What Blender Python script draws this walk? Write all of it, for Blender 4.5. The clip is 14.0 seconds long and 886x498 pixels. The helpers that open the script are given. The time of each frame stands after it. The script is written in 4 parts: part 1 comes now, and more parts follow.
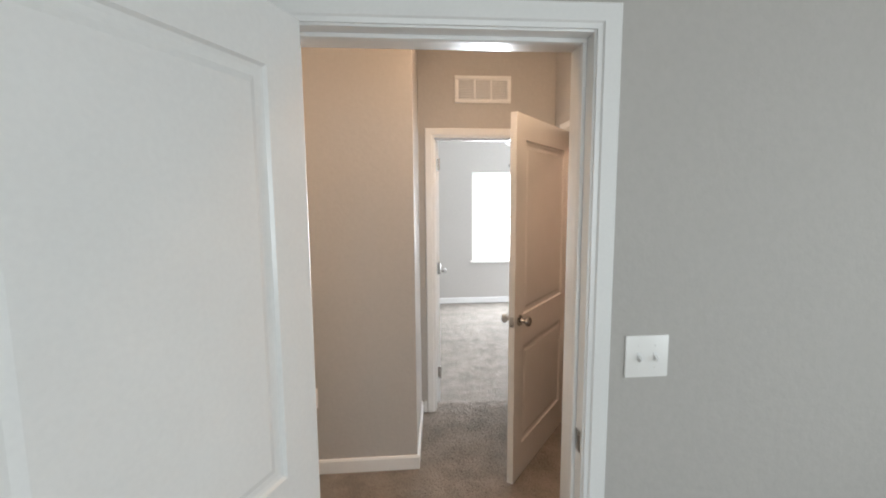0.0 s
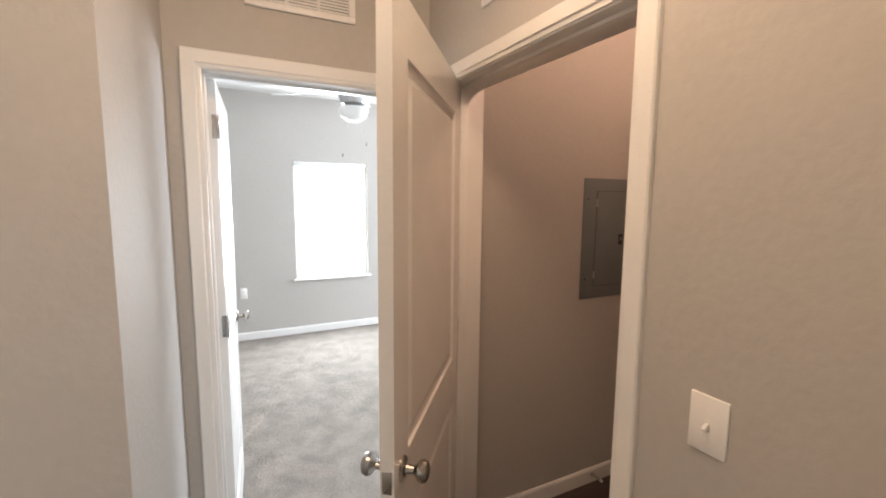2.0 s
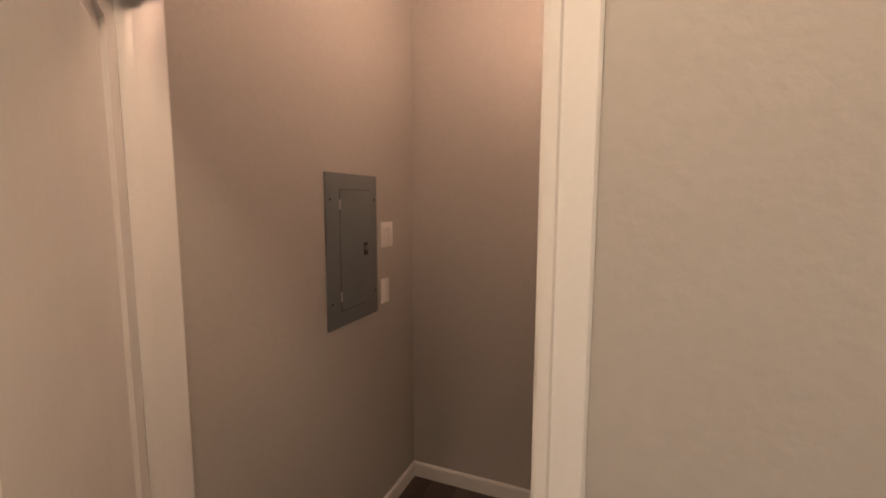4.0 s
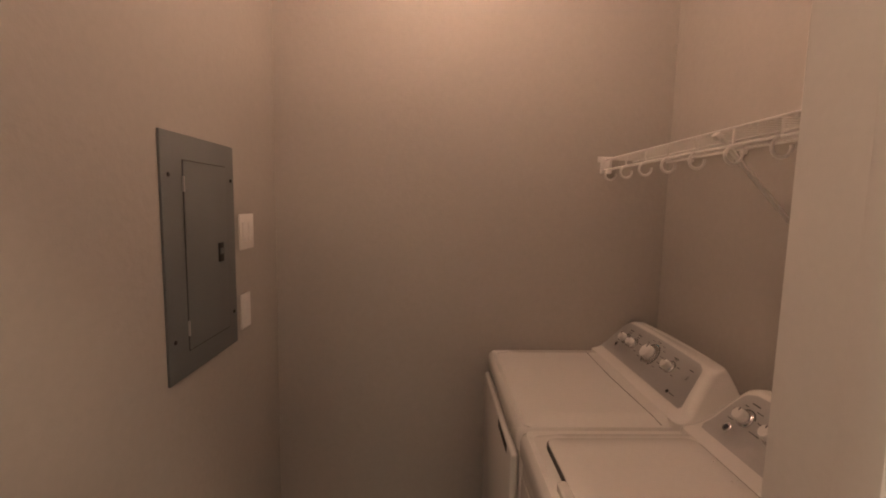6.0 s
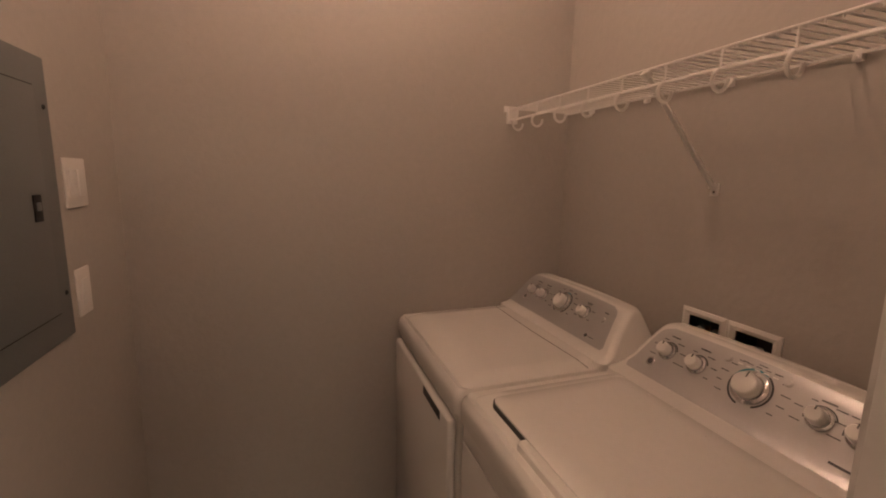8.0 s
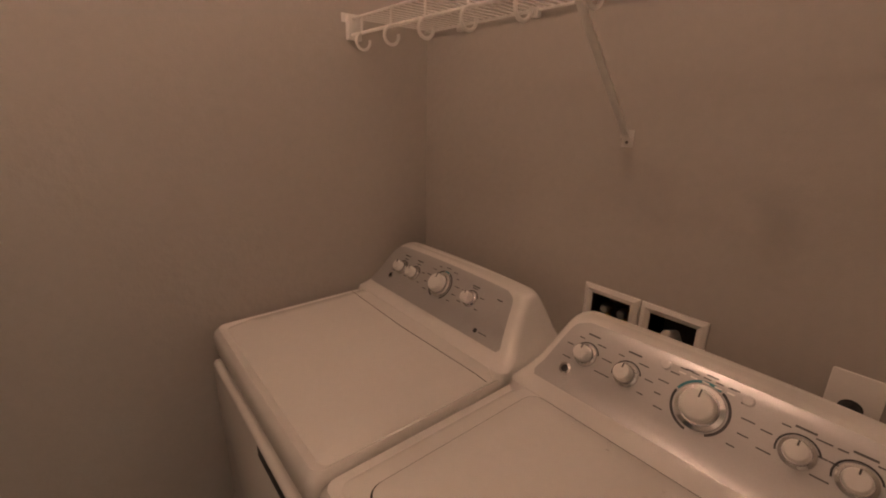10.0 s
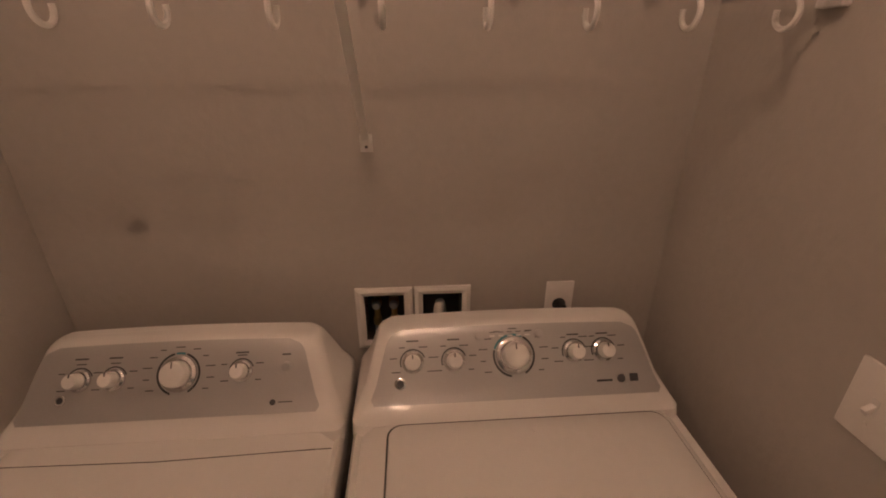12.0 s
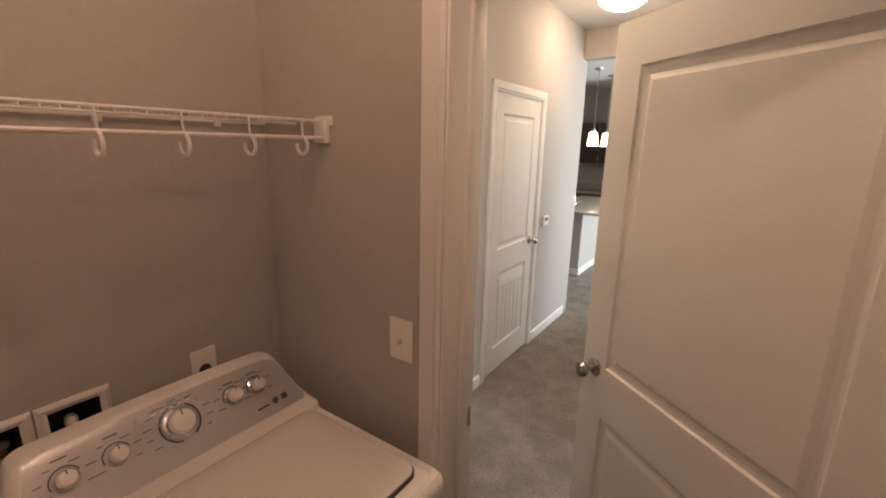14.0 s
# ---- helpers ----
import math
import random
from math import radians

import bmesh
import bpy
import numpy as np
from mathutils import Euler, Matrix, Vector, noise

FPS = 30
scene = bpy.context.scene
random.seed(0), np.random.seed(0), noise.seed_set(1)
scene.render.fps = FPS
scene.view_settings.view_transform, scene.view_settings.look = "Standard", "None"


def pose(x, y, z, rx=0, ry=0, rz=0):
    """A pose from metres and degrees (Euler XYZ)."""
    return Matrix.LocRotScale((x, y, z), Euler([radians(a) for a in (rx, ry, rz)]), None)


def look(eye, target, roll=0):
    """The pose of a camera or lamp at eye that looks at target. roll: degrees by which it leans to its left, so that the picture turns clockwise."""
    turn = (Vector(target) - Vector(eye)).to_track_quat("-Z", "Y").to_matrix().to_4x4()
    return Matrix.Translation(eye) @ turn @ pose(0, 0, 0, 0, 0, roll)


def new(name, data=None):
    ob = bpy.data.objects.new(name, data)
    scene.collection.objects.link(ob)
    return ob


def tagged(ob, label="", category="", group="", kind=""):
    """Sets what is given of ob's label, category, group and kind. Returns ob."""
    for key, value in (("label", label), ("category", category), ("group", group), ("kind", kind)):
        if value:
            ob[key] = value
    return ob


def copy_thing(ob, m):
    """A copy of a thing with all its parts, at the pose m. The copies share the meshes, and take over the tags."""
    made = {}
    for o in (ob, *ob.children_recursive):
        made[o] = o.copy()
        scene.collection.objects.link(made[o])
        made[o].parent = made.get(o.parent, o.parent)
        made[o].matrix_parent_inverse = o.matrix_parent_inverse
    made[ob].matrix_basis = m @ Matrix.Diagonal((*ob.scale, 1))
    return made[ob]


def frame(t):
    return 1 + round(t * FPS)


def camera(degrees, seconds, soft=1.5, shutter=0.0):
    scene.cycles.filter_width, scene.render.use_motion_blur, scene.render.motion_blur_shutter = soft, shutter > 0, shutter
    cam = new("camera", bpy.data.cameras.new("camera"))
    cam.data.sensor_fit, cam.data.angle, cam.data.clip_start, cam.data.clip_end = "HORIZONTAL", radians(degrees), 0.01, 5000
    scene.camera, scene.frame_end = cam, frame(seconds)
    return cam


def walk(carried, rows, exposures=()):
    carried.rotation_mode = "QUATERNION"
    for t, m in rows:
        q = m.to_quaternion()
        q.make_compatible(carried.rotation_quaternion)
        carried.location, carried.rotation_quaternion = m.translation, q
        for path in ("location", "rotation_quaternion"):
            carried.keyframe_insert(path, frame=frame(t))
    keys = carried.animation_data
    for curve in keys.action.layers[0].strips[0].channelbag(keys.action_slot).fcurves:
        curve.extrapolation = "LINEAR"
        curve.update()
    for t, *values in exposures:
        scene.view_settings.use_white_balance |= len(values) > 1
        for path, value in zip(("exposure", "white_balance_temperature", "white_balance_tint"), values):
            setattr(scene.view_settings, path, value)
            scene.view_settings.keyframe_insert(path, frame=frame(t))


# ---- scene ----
cam = camera(91.2, 14.0, 1.9)
PATH = [
    (0, (0.581, 0.356, 1.606), (0.74, 2.336, 1.375), -0.4),
    (0.5, (0.629, 0.725, 1.583), (0.928, 2.689, 1.355), -0.1),
    (1, (0.697, 1.107, 1.604), (1.122, 3.047, 1.365), 0.2),
    (1.5, (0.764, 1.458, 1.596), (1.409, 3.337, 1.368), 0.7),
    (2, (0.818, 1.708, 1.594), (1.718, 3.479, 1.362), 0.5),
    (2.5, (0.909, 1.923, 1.591), (1.992, 3.589, 1.363), 0.4),
    (3, (0.978, 2.102, 1.588), (2.366, 3.525, 1.367), 0.5),
    (3.5, (1.022, 2.243, 1.587), (2.708, 3.297, 1.372), 0.5),
    (3.7, (1.044, 2.28, 1.593), (2.802, 3.209, 1.377), 0.3),
    (4.75, (1.244, 2.421, 1.581), (3.183, 2.835, 1.359), 0.7),
    (5.8, (1.377, 2.706, 1.553), (3.364, 2.766, 1.341), 1.2),
    (6, (1.421, 2.733, 1.541), (3.409, 2.679, 1.332), 1.2),
    (6.5, (1.492, 2.811, 1.503), (3.457, 2.5, 1.3), 1.3),
    (7, (1.505, 2.874, 1.475), (3.431, 2.379, 1.259), 1.4),
    (7.2, (1.51, 2.887, 1.474), (3.421, 2.349, 1.233), 1.2),
    (9.3, (1.902, 2.758, 1.445), (3.614, 1.86, 0.928), 1.6),
    (9.5, (1.948, 2.742, 1.463), (3.6, 1.752, 0.922), 1.4),
    (10, (2.013, 2.67, 1.49), (3.486, 1.459, 0.888), 1.3),
    (10.5, (2.12, 2.621, 1.516), (3.332, 1.223, 0.758), 0.8),
    (11, (2.221, 2.61, 1.542), (3.137, 1.037, 0.714), 0.7),
    (11.5, (2.352, 2.626, 1.613), (2.779, 0.878, 0.741), 0.6),
    (12, (2.42, 2.683, 1.617), (2.284, 0.865, 0.794), 0.1),
    (12.5, (2.507, 2.763, 1.618), (1.859, 1.059, 0.796), 0.3),
    (13, (2.585, 2.834, 1.648), (1.522, 1.361, 0.812), 1.2),
    (13.5, (2.626, 2.907, 1.672), (1.231, 1.634, 1.014), 1.3),
    (14, (2.611, 2.957, 1.681), (1.003, 1.863, 1.212), 1.2),
]
EXPOSURES = [(0.0, 0.0), (14.0, 0.0)]
walk(cam, [(t, look(eye, target, roll)) for t, eye, target, roll in PATH], EXPOSURES)

# ---- world and light ----
CEIL = 2.71
world = bpy.data.worlds.new("sky")
scene.world = world
world.use_nodes = True
wn = world.node_tree
sky = wn.nodes.new("ShaderNodeTexSky")
sky.sky_type, sky.sun_disc = "NISHITA", False
sky.sun_elevation, sky.sun_rotation = radians(33), radians(30)
wn.links.new(sky.outputs[0], wn.nodes["Background"].inputs[0])
wn.nodes["Background"].inputs[1].default_value = 0.12


def lamp(name, kind, m, energy, colour, **kw):
    d = bpy.data.lights.new(name, kind)
    d.energy, d.color = energy, colour
    if kind == "AREA":
        d.shape = "RECTANGLE"
        d.size, d.size_y = kw["size"]
    if kind == "SUN":
        d.angle = kw["angle"]
    if kind == "POINT":
        d.shadow_soft_size = kw["radius"]
    ob = new(name, d)
    ob.matrix_world = m
    return ob


DAY, WARM = (0.86, 0.95, 1.0), (1.0, 0.610, 0.420)
lamp("sun", "SUN", look((3, 9, 5), (3 - 0.5 * 2, 9 - 0.86 * 2, 5 - 1.30), 0), 5.0, (1.0, 0.95, 0.86), angle=0.009)
lamp("bedroom_daylight", "AREA", look((1.98, 6.84, 1.32), (1.98, 0, 1.0)), 120.0, (0.82, 0.91, 1.0), size=(0.80, 1.30))
lamp("outside_daylight", "AREA", look((2.05, 7.6, 1.5), (2.05, 0, 1.2)), 260.0, DAY, size=(2.2, 2.2))
# fill lamp added at an unseen east opening to brighten the bedroom walls
lamp("bedroom_side_fill", "AREA", look((5.94, 5.3, 1.4), (0, 5.3, 1.2)), 280.0, (0.80, 0.88, 1.0), size=(1.4, 1.3))
# fill lamp added out of view, so the open leaf's mouldings look flatter
lamp("start_room_side_fill", "AREA", look((3.30, -0.5, 1.4), (0, -0.1, 1.2)), 36.0, DAY, size=(1.5, 1.3))
lamp("start_room_daylight", "AREA", look((1.2, -2.86, 1.4), (1.0, 3, 1.3)), 52.0, DAY, size=(1.7, 1.4))
lamp("living_daylight", "AREA", look((-3.6, 4.86, 1.4), (-3.6, 0, 1.2)), 190.0, DAY, size=(2.4, 1.8))
HALL_LIGHT, LAUNDRY_LIGHT, KITCHEN_LIGHT = 60.0, 303.0, 12.0


# ---- materials ----
def material(name, colour, rough=0.6, metal=0.0, vary=0.06, scale=3.0, grain=80.0, bump=0.0, bump_dist=0.002, coat=0.0, emit=0.0, emit_colour=None, per_piece=0.0, ramp=(0.35, 0.65)):
    m = bpy.data.materials.new(name)
    m.use_nodes = True
    n, l = m.node_tree.nodes, m.node_tree.links
    b = n["Principled BSDF"]
    tc = n.new("ShaderNodeTexCoord")
    big, fine = n.new("ShaderNodeTexNoise"), n.new("ShaderNodeTexNoise")
    big.inputs["Scale"].default_value, big.inputs["Detail"].default_value = scale, 4
    fine.inputs["Scale"].default_value, fine.inputs["Detail"].default_value = grain, 3
    for t in (big, fine):
        l.new(tc.outputs["Object"], t.inputs["Vector"])
    add = n.new("ShaderNodeMath")
    add.operation = "ADD"
    l.new(big.outputs[0], add.inputs[0])
    l.new(fine.outputs[0], add.inputs[1])
    mr = n.new("ShaderNodeMapRange")
    mr.inputs[1].default_value, mr.inputs[2].default_value = 2 * ramp[0], 2 * ramp[1]
    mr.inputs[3].default_value, mr.inputs[4].default_value = 1 - vary, 1 + vary
    l.new(add.outputs[0], mr.inputs[0])
    mul = n.new("ShaderNodeVectorMath")
    mul.operation = "SCALE"
    mul.inputs[0].default_value = colour
    l.new(mr.outputs[0], mul.inputs["Scale"])
    l.new(mul.outputs[0], b.inputs["Base Color"])
    if per_piece:
        oi = n.new("ShaderNodeObjectInfo")
        pr = n.new("ShaderNodeMapRange")
        pr.inputs[3].default_value, pr.inputs[4].default_value = 1 - per_piece, 1 + per_piece
        l.new(oi.outputs["Random"], pr.inputs[0])
        m2 = n.new("ShaderNodeVectorMath")
        m2.operation = "SCALE"
        l.new(mul.outputs[0], m2.inputs[0])
        l.new(pr.outputs[0], m2.inputs["Scale"])
        l.new(m2.outputs[0], b.inputs["Base Color"])
    b.inputs["Roughness"].default_value, b.inputs["Metallic"].default_value = rough, metal
    rr = n.new("ShaderNodeMapRange")
    rr.inputs[3].default_value, rr.inputs[4].default_value = max(0.02, rough - 0.06), min(1, rough + 0.06)
    l.new(big.outputs[0], rr.inputs[0])
    l.new(rr.outputs[0], b.inputs["Roughness"])
    if coat:
        b.inputs["Coat Weight"].default_value, b.inputs["Coat Roughness"].default_value = coat, 0.08
    if bump:
        bp = n.new("ShaderNodeBump")
        bp.inputs["Strength"].default_value, bp.inputs["Distance"].default_value = bump, bump_dist
        l.new(fine.outputs[0], bp.inputs["Height"])
        l.new(bp.outputs[0], b.inputs["Normal"])
    if emit:
        b.inputs["Emission Color"].default_value = (*(emit_colour or colour), 1)
        b.inputs["Emission Strength"].default_value = emit
    return m


WALL = material("wall_paint", (0.448, 0.424, 0.394), 0.72, vary=0.03, scale=1.2, grain=48, bump=0.38, bump_dist=0.0034)
CEILP = material("ceiling_paint", (0.78, 0.77, 0.74), 0.9, vary=0.02, scale=1.5, grain=60, bump=0.5, bump_dist=0.004)
TRIM = material("trim_paint", (0.76, 0.75, 0.73), 0.34, vary=0.02, scale=4, grain=120, bump=0.08, bump_dist=0.001)
DOORP = material("door_paint", (0.75, 0.74, 0.72), 0.23, vary=0.025, scale=5, grain=90, bump=0.10, bump_dist=0.001)
CARPET = material("carpet", (0.240, 0.208, 0.180), 1.0, vary=0.22, scale=6, grain=190, bump=0.9, bump_dist=0.007, ramp=(0.40, 0.60))
VINYL = material("dark_plank_floor", (0.055, 0.040, 0.034), 0.42, vary=0.25, scale=5, grain=60, bump=0.1, bump_dist=0.001, per_piece=0.25)
TILEK = material("kitchen_vinyl", (0.13, 0.125, 0.12), 0.4, vary=0.15, scale=4, grain=40)
ENAMEL = material("white_enamel", (0.80, 0.785, 0.76), 0.24, vary=0.012, scale=3, grain=60, coat=0.35)
LIDP = material("lid_enamel", (0.81, 0.795, 0.77), 0.20, vary=0.015, scale=3, grain=60, coat=0.4)
SILVER = material("silver_console", (0.50, 0.50, 0.505), 0.33, metal=0.50, vary=0.03, scale=8, grain=300)
CHROME = material("chrome", (0.72, 0.72, 0.73), 0.12, metal=1.0, vary=0.02)
NICKEL = material("satin_nickel", (0.42, 0.40, 0.375), 0.26, metal=1.0, vary=0.05, grain=200)
KNOBW = material("white_plastic", (0.80, 0.79, 0.77), 0.28, vary=0.015, grain=150)
PLATE = material("plate_plastic", (0.82, 0.80, 0.77), 0.35, vary=0.015, grain=150)
WIRE = material("white_coated_wire", (0.78, 0.765, 0.74), 0.35, vary=0.03)
PANELG = material("grey_panel_paint", (0.155, 0.17, 0.175), 0.45, vary=0.05, scale=6, grain=200, bump=0.1, bump_dist=0.0006)
INK = material("dark_ink", (0.05, 0.05, 0.055), 0.6, vary=0.1)
PALEINK = material("pale_ink", (0.09, 0.09, 0.095), 0.6, vary=0.1)
TEAL = material("teal_ink", (0.05, 0.24, 0.30), 0.5, vary=0.05)
BLACK = material("black_plastic", (0.012, 0.012, 0.013), 0.62, vary=0.2)
# dark colour standing in for shade in the supply boxes; also the machine joints
SHADEP = material("recess_shade_and_joint", (0.05, 0.048, 0.045), 0.7, vary=0.15)
HOSE = material("braided_hose", (0.33, 0.33, 0.33), 0.4, metal=0.6, vary=0.3, grain=400, bump=0.5, bump_dist=0.002)
DRAIN = material("drain_hose", (0.52, 0.50, 0.46), 0.5, vary=0.1)
BRASS = material("valve_brass", (0.45, 0.32, 0.15), 0.35, metal=1.0, vary=0.1)
FILTER = material("filter_cloth", (0.12, 0.125, 0.13), 0.9, vary=0.12, grain=120)
DARKWOOD = material("dark_cabinet", (0.062, 0.036, 0.026), 0.4, vary=0.3, scale=6, grain=50)
STONE = material("speckled_counter", (0.42, 0.37, 0.32), 0.25, vary=0.3, scale=40, grain=160)
STEEL = material("brushed_steel", (0.5, 0.5, 0.5), 0.3, metal=1.0, vary=0.05)
BLIND = material("white_blind", (0.85, 0.85, 0.84), 0.6, vary=0.02)
DOME = material("lit_glass_dome", (0.95, 0.90, 0.82), 0.4, vary=0.02, emit=HALL_LIGHT, emit_colour=(1.0, 0.69, 0.46))
DOME2 = material("lit_laundry_dome", (0.95, 0.90, 0.82), 0.4, vary=0.02, emit=LAUNDRY_LIGHT, emit_colour=WARM)
SHADE_LIT = material("lit_pendant_glass", (0.95, 0.92, 0.86), 0.3, vary=0.02, emit=KITCHEN_LIGHT, emit_colour=(1.0, 0.82, 0.62))
FANGLASS = material("frosted_fan_glass", (0.9, 0.9, 0.88), 0.4, vary=0.02)

_t = BLIND.node_tree
_tr, _mx = _t.nodes.new("ShaderNodeBsdfTranslucent"), _t.nodes.new("ShaderNodeMixShader")
_tr.inputs[0].default_value, _mx.inputs[0].default_value = (0.9, 0.9, 0.88, 1), 0.6
_t.links.new(_t.nodes["Principled BSDF"].outputs[0], _mx.inputs[1])
_t.links.new(_tr.outputs[0], _mx.inputs[2])
_t.links.new(_mx.outputs[0], _t.nodes["Material Output"].inputs[0])

GLASS = bpy.data.materials.new("window_glass")
GLASS.use_nodes = True
_g = GLASS.node_tree.nodes["Principled BSDF"]
_g.inputs["Base Color"].default_value = (0.95, 0.98, 0.97, 1)
_g.inputs["Roughness"].default_value, _g.inputs["Transmission Weight"].default_value, _g.inputs["IOR"].default_value = 0.02, 1.0, 1.45

# ---- builders ----
I4 = Matrix.Identity(4)


def box(bm, x0, y0, z0, x1, y1, z1, bevel=0.0, m=None, seg=2):
    vs = [bm.verts.new(((x0, x1)[i & 1], (y0, y1)[i >> 1 & 1], (z0, z1)[i >> 2])) for i in range(8)]
    fs = [bm.faces.new([vs[i] for i in q]) for q in ((0, 2, 3, 1), (4, 5, 7, 6), (0, 1, 5, 4), (2, 6, 7, 3), (0, 4, 6, 2), (1, 3, 7, 5))]
    if bevel:
        es = list({e for f in fs for e in f.edges})
        out = bmesh.ops.bevel(bm, geom=es, offset=bevel, segments=seg, profile=0.5, affect="EDGES")
        vs = list({v for v in vs if v.is_valid} | set(out["verts"]))
    if m is not None:
        bmesh.ops.transform(bm, matrix=m, verts=vs)
    return vs


def cyl(bm, r0, r1, h, m=None, n=24, cap=0.0):
    """A cone or cylinder along +z from 0 to h, with an edge rounded by cap at the top."""
    rings = [(r0, 0.0)]
    if cap:
        rings += [(r1, h - cap), (r1 - 0.3 * cap, h - 0.3 * cap), (r1 - cap, h)]
    else:
        rings += [(r1, h)]
    return lathe(bm, rings, m, n)


def lathe(bm, rings, m=None, n=24):
    m = m or I4
    loops = []
    for r, z in rings:
        if r < 1e-6:
            loops.append([bm.verts.new(m @ Vector((0, 0, z)))])
        else:
            loops.append([bm.verts.new(m @ Vector((r * math.cos(2 * math.pi * i / n), r * math.sin(2 * math.pi * i / n), z))) for i in range(n)])
    for a, b in zip(loops, loops[1:]):
        for i in range(n):
            j = (i + 1) % n
            if len(a) == 1:
                bm.faces.new((a[0], b[j], b[i])[::-1])
            elif len(b) == 1:
                bm.faces.new((a[i], a[j], b[0]))
            else:
                bm.faces.new((a[i], a[j], b[j], b[i]))
    if len(loops[0]) > 1:
        bm.faces.new(loops[0][::-1])
    if len(loops[-1]) > 1:
        bm.faces.new(loops[-1])
    return loops


def tube(bm, pts, r, n=8):
    pts = [Vector(p) for p in pts]
    loops = []
    for i, p in enumerate(pts):
        d = (pts[min(i + 1, len(pts) - 1)] - pts[max(i - 1, 0)]).normalized()
        q = d.to_track_quat("Z", "Y").to_matrix()
        if loops:
            a = q.col[0] - d * q.col[0].dot(d)
            ref = last - d * last.dot(d)
            a = ref.normalized() if ref.length > 1e-4 else a.normalized()
        else:
            a = q.col[0]
        b = d.cross(a)
        last = a
        loops.append([bm.verts.new(p + r * (math.cos(2 * math.pi * k / n) * a + math.sin(2 * math.pi * k / n) * b)) for k in range(n)])
    for a, b in zip(loops, loops[1:]):
        for k in range(n):
            bm.faces.new((a[k], a[(k + 1) % n], b[(k + 1) % n], b[k]))
    bm.faces.new(loops[0][::-1])
    bm.faces.new(loops[-1])


def slab_stack(bm, slices, r, seg=5):
    """Horizontal rounded rectangles (x0, x1, y0, y1, z), lofted from the first to the last."""
    loops = []
    for x0, x1, y0, y1, z in slices:
        q = min(r, (x1 - x0) / 2.01, (y1 - y0) / 2.01)
        loop = []
        for cx, cy, a0 in ((x1 - q, y1 - q, 0), (x0 + q, y1 - q, 90), (x0 + q, y0 + q, 180), (x1 - q, y0 + q, 270)):
            for k in range(seg + 1):
                a = radians(a0 + 90 * k / seg)
                loop.append(bm.verts.new((cx + q * math.cos(a), cy + q * math.sin(a), z)))
        loops.append(loop)
    for a, b in zip(loops, loops[1:]):
        for i in range(len(a)):
            j = (i + 1) % len(a)
            bm.faces.new((a[i], a[j], b[j], b[i]))
    bm.faces.new(loops[0][::-1])
    bm.faces.new(loops[-1])


def mesh_of(name, bm, mat, smooth=True):
    bmesh.ops.recalc_face_normals(bm, faces=bm.faces)
    me = bpy.data.meshes.new(name)
    bm.to_mesh(me)
    bm.free()
    me.materials.append(mat)
    if smooth:
        me.shade_smooth()
        me.set_sharp_from_angle(angle=radians(35))
    return me


def thing(name, m, label, category, group="", kind=""):
    ob = new(name)
    ob.matrix_world = m
    return tagged(ob, label, category, group, kind)


def part(name, bm, mat, parent, label="", smooth=True):
    ob = new(name, mesh_of(name, bm, mat, smooth))
    ob.parent = parent
    return tagged(ob, label) if label else ob


def solid(name, bm, mat, label, category, kind="", smooth=True, group=""):
    return tagged(new(name, mesh_of(name, bm, mat, smooth)), label, category, group, kind)


def bm_new():
    return bmesh.new()


def wall(name, axis, a0, a1, c0, c1, z0, z1, holes=(), mat=None, label="greige painted drywall with light orange-peel texture"):
    """A wall along axis x or y from a0 to a1, its thickness from c0 to c1, with rectangular holes (a, b, low, high)."""
    bm = bm_new()
    cuts = sorted({a0, a1, *[h[0] for h in holes], *[h[1] for h in holes]})
    levels = sorted({z0, z1, *[h[2] for h in holes], *[h[3] for h in holes]})
    na, nz = len(cuts) - 1, len(levels) - 1
    full = [[not any(h[0] <= (cuts[i] + cuts[i + 1]) / 2 <= h[1] and h[2] <= (levels[k] + levels[k + 1]) / 2 <= h[3] for h in holes) for k in range(nz)] for i in range(na)]
    cache = {}

    def v(a, c, z):
        key = (round(a, 5), round(c, 5), round(z, 5))
        if key not in cache:
            cache[key] = bm.verts.new((a, c, z) if axis == "x" else (c, a, z))
        return cache[key]

    def there(i, k):
        return 0 <= i < na and 0 <= k < nz and full[i][k]

    for i in range(na):
        for k in range(nz):
            if not full[i][k]:
                continue
            p, q, lo, hi = cuts[i], cuts[i + 1], levels[k], levels[k + 1]
            bm.faces.new((v(p, c0, lo), v(q, c0, lo), v(q, c0, hi), v(p, c0, hi)))
            bm.faces.new((v(p, c1, lo), v(p, c1, hi), v(q, c1, hi), v(q, c1, lo)))
            if not there(i - 1, k):
                bm.faces.new((v(p, c0, lo), v(p, c0, hi), v(p, c1, hi), v(p, c1, lo)))
            if not there(i + 1, k):
                bm.faces.new((v(q, c0, lo), v(q, c1, lo), v(q, c1, hi), v(q, c0, hi)))
            if not there(i, k - 1):
                bm.faces.new((v(p, c0, lo), v(p, c1, lo), v(q, c1, lo), v(q, c0, lo)))
            if not there(i, k + 1):
                bm.faces.new((v(p, c0, hi), v(q, c0, hi), v(q, c1, hi), v(p, c1, hi)))
    return solid(name, bm, mat or WALL, label, "wall", "structure", smooth=False)


